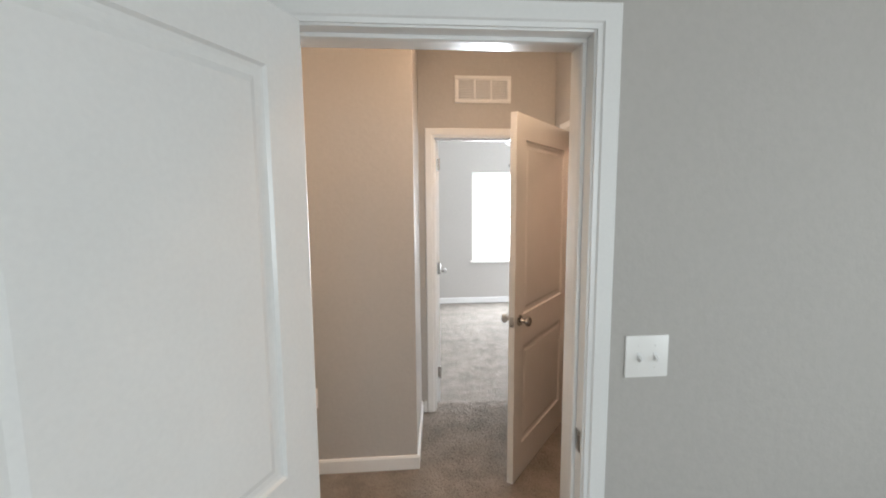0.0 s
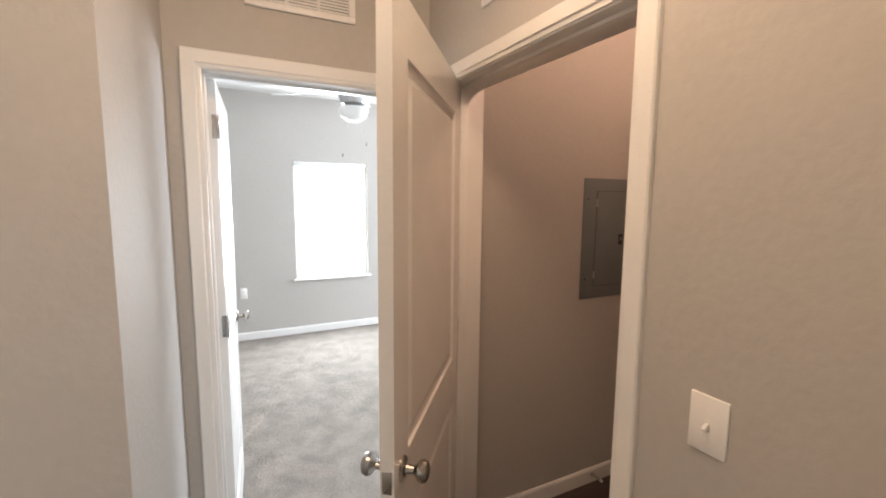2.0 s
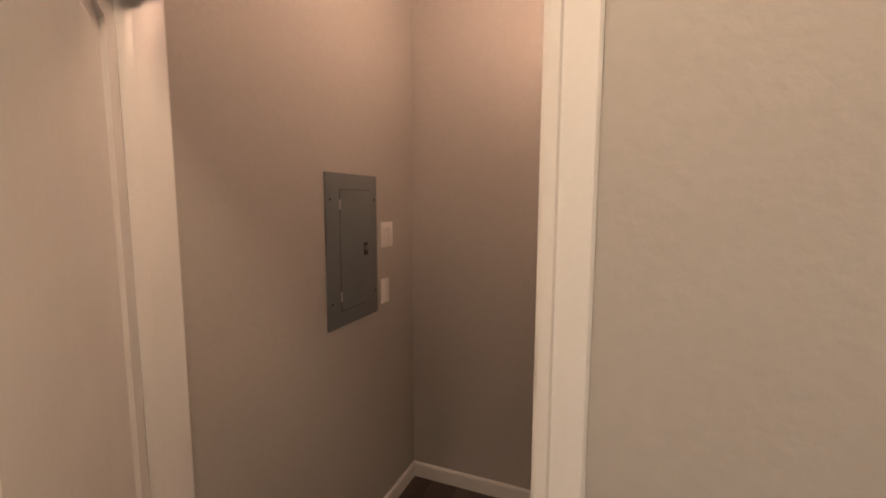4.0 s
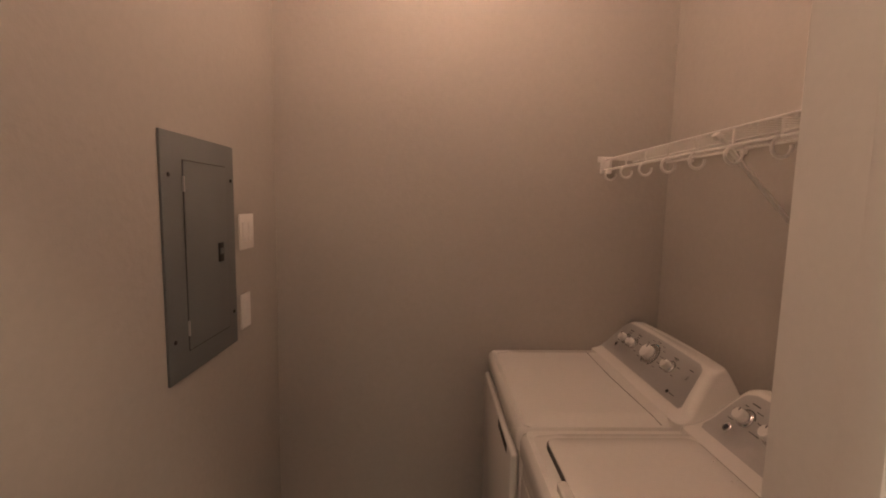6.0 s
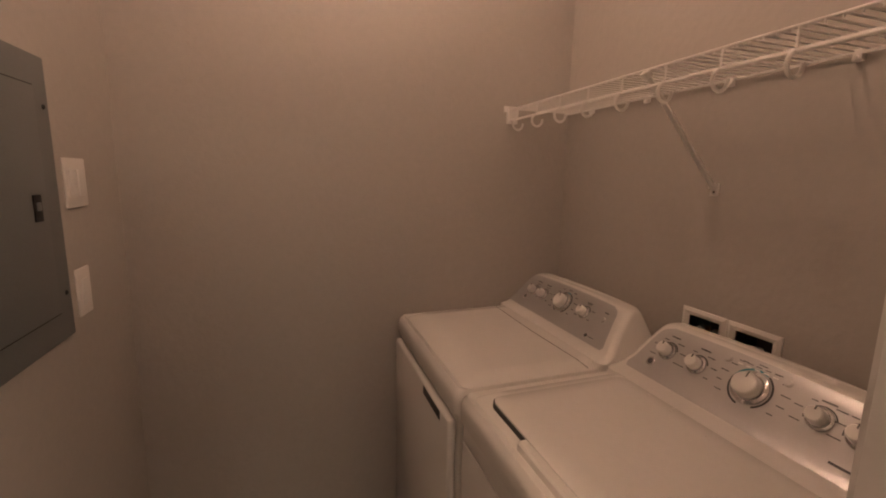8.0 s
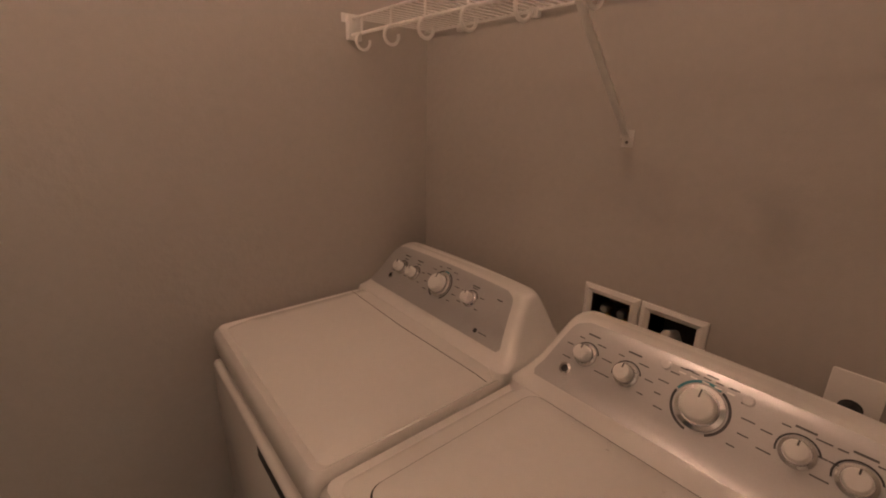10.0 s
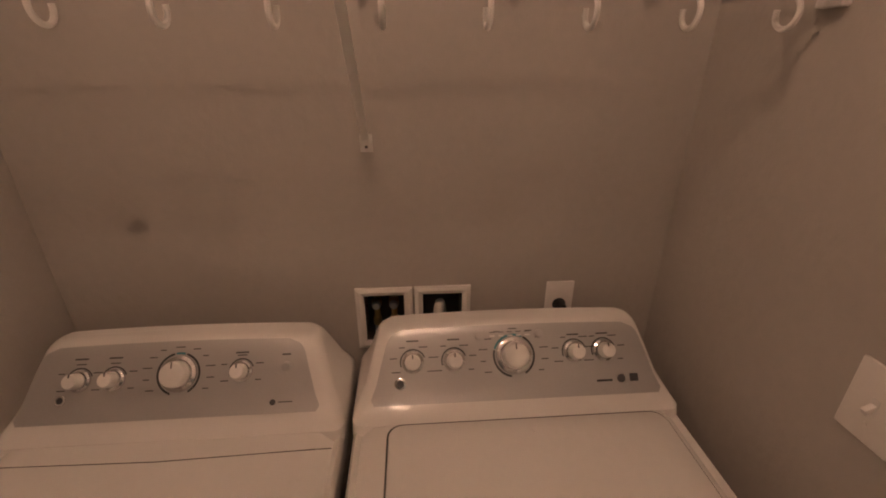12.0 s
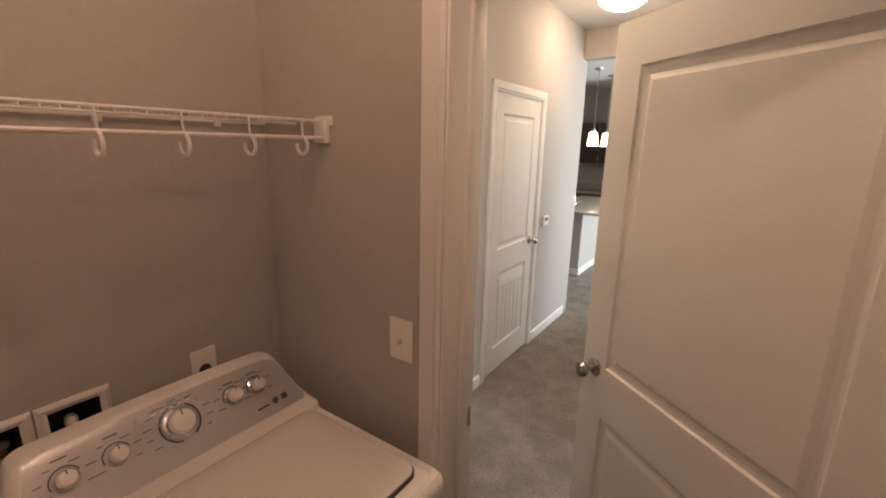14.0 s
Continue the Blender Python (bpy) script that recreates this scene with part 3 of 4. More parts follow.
box(bm, WX0 + 0.006, BY1 + 0.005, WZ1 - 0.05, WX1 - 0.006, BY1 + 0.055, WZ1 - 0.003, 0.003)
part("head_rail", bm, BLIND, blind)
gaps = (WX0 + 0.006, 1.667, 2.147, WX1 - 0.006)
slat_data = []
for a, b in zip(gaps, gaps[1:]):
    bm = bm_new()
    box(bm, a + 0.014, -0.001, -0.027, b - 0.014, 0.001, 0.027, m=Matrix.Rotation(radians(-14), 4, "X"))
    slat_data.append(mesh_of("slat", bm, BLIND, False))
z = WZ0 + 0.03
while z < WZ1 - 0.06:
    for me in slat_data:
        o = new("slat", me)
        o.parent, o.location = blind, (0, BY1 + 0.03, z)
    z += 0.043
cover_plate("wall_outlet", Matrix.Translation((0.99, BY1, 0.53)), "white duplex outlet low on the bedroom wall", "outlet", style="duplex")

fan = thing("ceiling_fan", Matrix.Translation((1.68, 4.82, 0)), "white ceiling fan with brushed nickel motor and glass bowl", "ceiling fan")
bm = bm_new()
lathe(bm, [(0.06, CEIL), (0.065, CEIL - 0.02), (0.03, CEIL - 0.05), (0.012, CEIL - 0.06), (0.012, 2.40)][::-1], n=24)
part("downrod", bm, STEEL, fan, "brushed nickel downrod and canopy")
bm = bm_new()
lathe(bm, [(0.05, 2.235), (0.085, 2.25), (0.105, 2.30), (0.10, 2.36), (0.06, 2.40), (0.02, 2.41)], n=32)
part("motor", bm, STEEL, fan, "brushed nickel motor housing")
bm = bm_new()
lathe(bm, [(0.0, 2.125), (0.05, 2.132), (0.09, 2.16), (0.105, 2.205), (0.10, 2.225), (0.05, 2.235)], n=32)
part("glass_bowl", bm, FANGLASS, fan, "frosted white glass bowl")
for k in range(5):
    a = Matrix.Rotation(radians(139 + 72 * k), 4, "Z")
    bm = bm_new()
    box(bm, 0.16, -0.062, -0.004, 0.62, 0.062, 0.004, 0.003, a @ Matrix.Translation((0, 0, 2.345)) @ Matrix.Rotation(radians(-13), 4, "X"))
    blade = part("blade", bm, TRIM, fan)
    bm = bm_new()
    box(bm, 0.08, -0.018, -0.004, 0.22, 0.018, 0.004, 0.002, a @ Matrix.Translation((0, 0, 2.338)))
    part("blade_arm", bm, STEEL, fan)
for dx, lo in ((0.05, 2.08), (-0.05, 2.10)):
    bm = bm_new()
    tube(bm, [(dx, 0, 2.24), (dx, 0, lo)], 0.0016, 6)
    cyl(bm, 0.004, 0.005, 0.02, Matrix.Translation((dx, 0, lo - 0.02)), 8)
    part("pull_chain", bm, STEEL, fan)

for x, z in ((2.404, 2.235), (2.115, 2.092)):
    hk = thing("wall_hook", Matrix.Translation((x, BY1, z)), "small nickel hook on the wall above the window", "hook", group="hooks above the window")
    bm = bm_new()
    box(bm, -0.008, -0.003, -0.02, 0.008, 0, 0.02, 0.001)
    part("back_plate", bm, NICKEL, hk)
    bm = bm_new()
    tube(bm, [(0, -0.002, -0.01), (0, -0.02, -0.022), (0, -0.028, -0.012), (0, -0.028, 0.0)], 0.003, 6)
    part("hook_arm", bm, NICKEL, hk)

# ---- hall ----
FACE_W = Matrix.Rotation(radians(-90), 4, "Z")   # plate faces -x
FACE_E = Matrix.Rotation(radians(90), 4, "Z")    # plate faces +x
FACE_N = Matrix.Rotation(math.pi, 4, "Z")        # plate faces +y
vent_grille(Matrix.Translation((1.122, YD0, 2.366)), "white return-air grille above the bedroom door", 0.40, 0.185)
vent_grille(Matrix.Translation((XL0, 2.855, 2.335)) @ FACE_W, "white return-air grille above the laundry door", 0.40, 0.185)
cover_plate("light_switch", Matrix.Translation((XL0, 2.188, 1.158)) @ FACE_W, "white single toggle switch on the hall wall", "light switch", w=0.076)
cover_plate("light_switch", Matrix.Translation((1.222, WA0, 1.176)), "white double toggle switch beside the door frame", "light switch", w=0.122, toggles=2)
cover_plate("wall_outlet", Matrix.Translation((0.01, YB, 0.465)), "white outlet plate low on the hall wall", "outlet", style="duplex")
th = thing("thermostat", Matrix.Translation((-0.90, WA1, 1.07)) @ FACE_N, "small white thermostat on the hall wall", "thermostat")
bm = bm_new()
box(bm, -0.055, -0.026, -0.04, 0.055, 0, 0.04, 0.005)
part("housing", bm, KNOBW, th)
bm = bm_new()
box(bm, -0.03, -0.0272, -0.005, 0.03, -0.0255, 0.025, 0.0005)
part("display", bm, PALEINK, th, "grey display")
hl = thing("ceiling_light", Matrix.Translation((-0.80, 2.09, CEIL)), "lit round glass dome ceiling light with brushed rim", "ceiling light")
bm = bm_new()
lathe(bm, [(0.165, -0.035), (0.175, -0.03), (0.175, -0.01), (0.16, 0)], n=40)
part("rim", bm, STEEL, hl, "brushed nickel rim")
bm = bm_new()
lathe(bm, [(0.0, -0.105), (0.05, -0.100), (0.10, -0.083), (0.14, -0.058), (0.16, -0.036)], n=40)
part("glass_dome", bm, DOME, hl, "glowing frosted glass dome")

# unseen second dome, added here to account for the alcove's warm light
copy_thing(hl, Matrix.Translation((1.14, 2.36, CEIL)))

sd = thing("smoke_detector", Matrix.Translation((1.13, 3.12, CEIL)), "round white smoke detector on the alcove ceiling", "smoke detector")
bm = bm_new()
lathe(bm, [(0.050, -0.038), (0.060, -0.032), (0.064, -0.012), (0.068, -0.010), (0.068, 0)], n=32)
part("housing", bm, KNOBW, sd)
bm = bm_new()
lathe(bm, [(0.014, -0.041), (0.016, -0.037)], n=20)
part("test_button", bm, PLATE, sd)

# ---- laundry: fixed things ----
ll = thing("ceiling_light", Matrix.Translation((2.54, 2.66, CEIL)), "lit globe ceiling light of the laundry", "ceiling light")
bm = bm_new()
lathe(bm, [(0.05, -0.032), (0.145, -0.025), (0.150, -0.008), (0.145, 0)], n=40)
part("rim", bm, NICKEL, ll)
bm = bm_new()
lathe(bm, [(0.0, -0.150), (0.020, -0.146), (0.033, -0.130), (0.036, -0.112), (0.028, -0.085), (0.016, -0.060), (0.016, -0.031)], n=32)
part("glass_dome", bm, DOME2, ll, "glowing frosted glass dome")

cover_plate("light_switch", Matrix.Translation((XL1, 2.281, 1.182)) @ FACE_E, "white single toggle switch beside the laundry door", "light switch", w=0.078)
cover_plate("light_switch", Matrix.Translation((2.946, YP, 1.43)), "white double rocker switch beside the breaker panel", "light switch", w=0.112, h=0.122, toggles=2, style="rocker")
cover_plate("wall_outlet", Matrix.Translation((2.924, YP, 1.156)), "white outlet plate below the switch by the breaker panel", "outlet", w=0.072, h=0.122, style="rocker")
cover_plate("wall_outlet", Matrix.Translation((2.053, YK, 1.037)) @ FACE_N, "white dryer-style outlet with black plug pushed in", "outlet", w=0.072, h=0.118, style="plug")

ds = thing("door_stop", Matrix.Translation((2.62, YP - 0.013, 0.05)), "small white spring door stop on the laundry baseboard", "door stop")
bm = bm_new()
cyl(bm, 0.011, 0.009, 0.008, Matrix.Rotation(radians(90), 4, "X"), 16, 0.002)
part("base", bm, STEEL, ds)
bm = bm_new()
tube(bm, [(0.0055 * math.cos(a * 0.8), -0.006 - a * 0.0009, 0.0055 * math.sin(a * 0.8)) for a in range(66)], 0.0013, 6)
part("spring", bm, STEEL, ds)
bm = bm_new()
cyl(bm, 0.0075, 0.0075, 0.012, Matrix.Translation((0, -0.064, 0)) @ Matrix.Rotation(radians(90), 4, "X"), 14, 0.003)
part("tip", bm, KNOBW, ds, "white rubber tip")

pn = thing("breaker_panel", Matrix.Translation((2.66, YP, 1.387)), "grey steel breaker panel with closed door on the wall", "electrical panel")
pw2, ph2 = 0.376, 0.632
bm = bm_new()
box(bm, -pw2 / 2, -0.007, -ph2 / 2, pw2 / 2, 0, ph2 / 2, 0.0015)
part("cover", bm, PANELG, pn)
bm = bm_new()
box(bm, -0.100, -0.0078, -0.252, 0.130, -0.006, 0.252)
part("door_gap", bm, BLACK, pn)
bm = bm_new()
box(bm, -0.0975, -0.0095, -0.2495, 0.1285, -0.0065, 0.2495, 0.0008)
pdoor = part("door", bm, PANELG, pn)
bm = bm_new()
box(bm, 0.070, -0.0125, -0.035, 0.100, -0.009, 0.022, 0.0015)
latch = part("latch", bm, BLACK, pdoor, "black plastic latch")
bm = bm_new()
box(bm, 0.077, -0.0145, -0.012, 0.093, -0.012, 0.006, 0.001)
part("latch_tab", bm, PANELG, latch)
for z0 in (0.19, -0.19):
    bm = bm_new()
    cyl(bm, 0.0028, 0.0028, 0.04, Matrix.Translation((-0.0995, -0.0095, z0 - 0.02)), 8)
    part("hinge", bm, STEEL, pn)
for x, z in ((-0.16, 0.21), (0.165, 0.21), (-0.16, -0.21), (0.165, -0.21)):
    bm = bm_new()
    cyl(bm, 0.006, 0.005, 0.003, Matrix.Translation((x, -0.0068, z)) @ Matrix.Rotation(radians(90), 4, "X"), 12, 0.001)
    part("screw", bm, BLACK, pn)


def outlet_box(cx, label):
    """A recessed supply box: a bevelled frame round a hole in the wall, with a box behind whose inner shade is put into
    its dark colour.
    """
    b = thing("washer_box", Matrix.Translation((cx, YK, 1.0075)), label, "outlet box")
    hw, hh, e = 0.051, 0.0675, 0.019
    bm = bm_new()
    prof = ((-0.002, 0.0), (-0.002, 0.004), (e * 0.5, 0.010), (e, 0.006), (e, 0.0))
    loops = [[bm.verts.new((sx * (hw + u), d, sz * (hh + u))) for sx, sz in ((-1, -1), (1, -1), (1, 1), (-1, 1))] for u, d in prof]
    for a, c in zip(loops, loops[1:] + loops[:1]):
        for i in range(4):
            bm.faces.new((a[i], a[(i + 1) % 4], c[(i + 1) % 4], c[i]))
    part("frame", bm, PLATE, b, smooth=False)
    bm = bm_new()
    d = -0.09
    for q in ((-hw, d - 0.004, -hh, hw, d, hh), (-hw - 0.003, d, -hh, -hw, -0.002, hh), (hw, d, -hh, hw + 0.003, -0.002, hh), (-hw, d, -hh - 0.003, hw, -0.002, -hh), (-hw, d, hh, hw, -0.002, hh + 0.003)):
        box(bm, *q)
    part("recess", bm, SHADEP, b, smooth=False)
    return b


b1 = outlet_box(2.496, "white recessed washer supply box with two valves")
for dx in (-0.022, 0.022):
    bm = bm_new()
    lathe(bm, [(0.006, -0.065), (0.011, -0.06), (0.011, -0.04), (0.0075, -0.038), (0.0075, -0.005), (0.013, -0.003), (0.013, 0.012), (0.006, 0.014)][::1], Matrix.Translation((dx, -0.035, 0.02)), 16)
    part("valve", bm, BRASS, b1, "brass supply valve")
    bm = bm_new()
    cyl(bm, 0.012, 0.010, 0.012, Matrix.Translation((dx, -0.020, 0.026)) @ Matrix.Rotation(radians(-90), 4, "X"), 12, 0.003)
    part("valve_handle", bm, STEEL, b1)
    bm = bm_new()
    tube(bm, [(dx, -0.034, -0.04), (dx, -0.030, -0.075), (dx * 0.8, 0.004, -0.13), (dx * 0.8, 0.012, -0.22), (dx * 0.8 - 0.02, 0.016, -0.55), (dx - 0.02, 0.02, -0.85)], 0.0075, 10)
    part("supply_hose", bm, HOSE, b1, "braided metal supply hose")
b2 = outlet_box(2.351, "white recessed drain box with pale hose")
bm = bm_new()
tube(bm, [(0.0, -0.05, -0.05), (0.0, -0.045, -0.01), (0.004, -0.030, 0.018), (0.008, -0.005, 0.024), (0.012, 0.018, 0.008), (0.014, 0.022, -0.04), (0.016, 0.024, -0.12), (0.016, 0.026, -0.7)], 0.013, 12)
part("drain_hose", bm, DRAIN, b2, "pale corrugated drain hose")

# ---- wire shelf over the machines ----
SX0, SX1, SYF, SZ = XL1, XF, 2.020, 1.734
sh = thing("wire_shelf", I4, "white coated wire shelf with hanging-rod loops over the machines", "wire shelf")
for name, y, z, r in (("front_rail", SYF, SZ, 0.0035), ("lower_rail", SYF + 0.003, SZ - 0.043, 0.0045), ("back_rail", YK + 0.012, SZ - 0.004, 0.0035), ("middle_rail", 1.90, SZ - 0.005, 0.0028)):
    bm = bm_new()
    tube(bm, [(SX0 + 0.004, y, z), (SX1 - 0.004, y, z)], r, 8)
    part(name, bm, WIRE, sh)
bm = bm_new()
tube(bm, [(0, YK + 0.010, 0), (0, SYF - 0.004, 0.0), (0, SYF + 0.001, -0.003), (0, SYF + 0.001, -0.008)], 0.0021, 6)
wire_mesh = mesh_of("cross_wire", bm, WIRE)
n = 56
for k in range(n):
    o = new("cross_wire", wire_mesh)
    o.parent, o.location = sh, (SX0 + 0.02 + (SX1 - SX0 - 0.04) * k / (n - 1), 0, SZ)
bm = bm_new()
tube(bm, [(0, SYF, SZ), (0, SYF + 0.002, SZ - 0.043)], 0.0028, 6)
post_mesh = mesh_of("rail_tie", bm, WIRE)
bm = bm_new()
ring = [(0, SYF + 0.003 + 0.021 * math.sin(radians(a)) - 0.004, SZ - 0.043 - 0.021 + 0.021 * math.cos(radians(a))) for a in range(0, 300, 15)]
tube(bm, ring, 0.0042, 8)
hook_mesh = mesh_of("rod_loop", bm, WIRE)
for k in range(10):
    x = 3.170 - 0.1435 * k
    if x > SX0 + 0.03:
        for me in (post_mesh, hook_mesh):
            o = new(me.name.split(".")[0], me)
            o.parent, o.location = sh, (x, 0, 0)
for x0, sgn in ((SX0, 1), (SX1, -1)):
    bm = bm_new()
    box(bm, min(x0, x0 + sgn * 0.018), SYF - 0.028, SZ - 0.056, max(x0, x0 + sgn * 0.018), SYF + 0.016, SZ + 0.010, 0.003)
    box(bm, min(x0, x0 + sgn * 0.004), SYF - 0.030, SZ - 0.010, max(x0, x0 + sgn * 0.004), SYF + 0.028, SZ + 0.014, 0.0015)
    part("end_bracket", bm, KNOBW, sh)
for x in (1.95, 2.22, 2.50, 2.79, 3.07):
    bm = bm_new()
    box(bm, x - 0.009, YK, SZ - 0.020, x + 0.009, YK + 0.016, SZ + 0.004, 0.002)
    cyl(bm, 0.004, 0.004, 0.006, Matrix.Translation((x, YK + 0.015, SZ - 0.014)) @ Matrix.Rotation(radians(-90), 4, "X"), 10)
    part("wall_clip", bm, WIRE, sh)
bm = bm_new()
p0, p1 = Vector((2.513, SYF - 0.004, SZ - 0.012)), Vector((2.513, YK + 0.012, 1.452))
mid = look(p0, p1)
L = (p1 - p0).length
box(bm, -0.008, -0.003, -L, 0.008, 0.003, 0, 0.001, mid)
box(bm, -0.010, -0.012, -0.004, 0.010, 0.004, 0.012, 0.001, mid)
part("brace", bm, WIRE, sh, "diagonal support brace")
bm = bm_new()
box(bm, 2.500, YK, 1.425, 2.526, YK + 0.004, 1.462, 0.001)
box(bm, 2.503, YK, 1.445, 2.523, YK + 0.016, 1.462, 0.001)
part("brace_foot", bm, WIRE, sh)
bm = bm_new()
cyl(bm, 0.0035, 0.003, 0.002, Matrix.Translation((2.513, YK + 0.004, 1.436)) @ Matrix.Rotation(radians(-90), 4, "X"), 10)
part("screw", bm, NICKEL, sh)


# ---- washer and dryer ----
DIMPLES = ((2.370, 2.057), (2.296, 2.065), (2.301, 2.050), (2.196, 2.075))
FRONT, BACK = 2.480, 1.80
CONSOLE = ((2.034, 0.942, 0.000), (2.012, 0.949, 0.004), (1.993, 0.962, 0.012), (1.973, 0.984, 0.025), (1.938, 1.030, 0.040), (1.916, 1.060, 0.049), (1.909, 1.069, 0.052), (1.903, 1.076, 0.056), (1.895, 1.081, 0.062), (1.884, 1.083, 0.070))


def fall(bm):
    """The deck falls a little from the console to the front edge."""
    for v in bm.verts:
        v.co.z -= 0.004 * min(1.0, max(0.0, (v.co.y - 2.05) / (FRONT - 2.05)))
    return bm


def fascia_y(z):
    for (ya, za, wa), (yb, zb, wb) in zip(CONSOLE, CONSOLE[1:]):
        if za <= z <= zb:
            k = (z - za) / (zb - za)
            return ya + k * (yb - ya), wa + k * (wb - wa)
    return CONSOLE[-1][0], CONSOLE[-1][2]


def bow(x, z, w):
    """The console's upper edge sinks a little towards its ends."""
    return z - 0.011 * (x / w) ** 2 * min(1.0, max(0.0, (z - 1.03) / 0.05))


def appliance(name, x0, x1, label, category, z_off=0.0):
    a = thing(name, Matrix.Translation(((x0 + x1) / 2, 0, z_off)), label, category)
    w = (x1 - x0) / 2
    bm = bm_new()
    slab_stack(bm, [(-w + 0.004, w - 0.004, BACK, FRONT - 0.012, 0.03 - z_off), (-w + 0.002, w - 0.002, BACK, FRONT - 0.010, 0.06), (-w + 0.002, w - 0.002, BACK, FRONT - 0.010, 0.857)], 0.012)
    part("cabinet", bm, ENAMEL, a)
    bm = bm_new()
    slab_stack(bm, [(-w + 0.001, w - 0.001, BACK, FRONT - 0.004, 0.858), (-w, w, BACK, FRONT, 0.862), (-w, w, BACK, FRONT + 0.002, 0.884), (-w + 0.001, w - 0.001, BACK, FRONT + 0.002, 0.905), (-w + 0.003, w - 0.003, BACK, FRONT - 0.002, 0.920), (-w + 0.009, w - 0.009, BACK, FRONT - 0.012, 0.930), (-w + 0.020, w - 0.020, BACK, FRONT - 0.030, 0.923), (-w + 0.045, w - 0.045, BACK + 0.02, FRONT - 0.075, 0.941), (-w + 0.08, w - 0.08, BACK + 0.04, FRONT - 0.13, 0.942)], 0.022)
    part("top", fall(bm), ENAMEL, a)
    bm = bm_new()
    loops = []
    sl = [(0.915, 2.044, 0.0)] + [(z, y, d) for y, z, d in CONSOLE]
    for z, y, d in sl:
        ww = w - d
        back = BACK + max(0.0, (z - 0.95)) * 0.36
        rr = min(0.022, (y - back) / 2.1)
        loop = []
        for cx, cy, a0 in ((ww - rr, y - rr, 0), (-ww + rr, y - rr, 90), (-ww + rr, back + rr, 180), (ww - rr, back + rr, 270)):
            for k in range(6):
                t = radians(a0 + 18 * k)
                loop.append(bm.verts.new((cx + rr * math.cos(t), cy + rr * math.sin(t), bow(cx + rr * math.cos(t), z, w))))
            if a0 in (0, 180):
                for k in range(1, 12):
                    x = cx * (1 - k / 6)
                    yk = cy + rr if a0 == 0 else cy - rr
                    loop.append(bm.verts.new((x, yk, bow(x, z, w))))
        loops.append(loop)
    for p, q in zip(loops, loops[1:]):
        for i in range(len(p)):
            j = (i + 1) % len(p)
            bm.faces.new((p[i], p[j], q[j], q[i]))
    bm.faces.new(loops[-1])
    cons = part("console", bm, ENAMEL, a)
    for sx in (-1, 1):
        for y in (BACK + 0.06, FRONT - 0.08):
            bm = bm_new()
            cyl(bm, 0.022, 0.018, 0.04, Matrix.Translation((sx * (w - 0.06), y, -z_off)), 14)
            part("foot", bm, BLACK, a)
    return a, cons, w


def fascia(a, w, low, high, left, right):
    """The silver plate that follows the slope of the console, with rounded upper corners."""
    bm = bm_new()
    rows, cols = 16, 24
    grid = []
    for r in range(rows + 1):
        z = low + (high - low) * r / rows
        y, d = fascia_y(z)
        edge = 0.0
        top = high - z
        for lim, s in ((top, 0.022), (z - low, 0.012)):
            if lim < s:
                edge = max(edge, s - math.sqrt(max(0.0, s * s - (s - lim) ** 2)))
        x0, x1 = -w + d + left + edge, w - d - right - edge
        grid.append([bm.verts.new((x0 + (x1 - x0) * c / cols, y + 0.0022, bow(x0 + (x1 - x0) * c / cols, z, w) + 0.0012)) for c in range(cols + 1)])
    for r in range(rows):
        for c in range(cols):
            bm.faces.new((grid[r][c], grid[r][c + 1], grid[r + 1][c + 1], grid[r + 1][c]))
    return part("fascia", bm, SILVER, a, "brushed silver control fascia")


def on_fascia(x, z, lift=0.0025):
    """A pose on the slope: local z points out of it, local x runs along the machine, local y up the slope."""
    y, _ = fascia_y(z)
    y2, _ = fascia_y(z + 0.004)
    up = Vector((0, y2 - y, 0.004)).normalized()
    side = Vector((-1, 0, 0))
    out = side.cross(up)
    m = Matrix((side, up, out)).transposed().to_4x4()
    return Matrix.Translation(Vector((x, y, z)) + out * lift) @ m


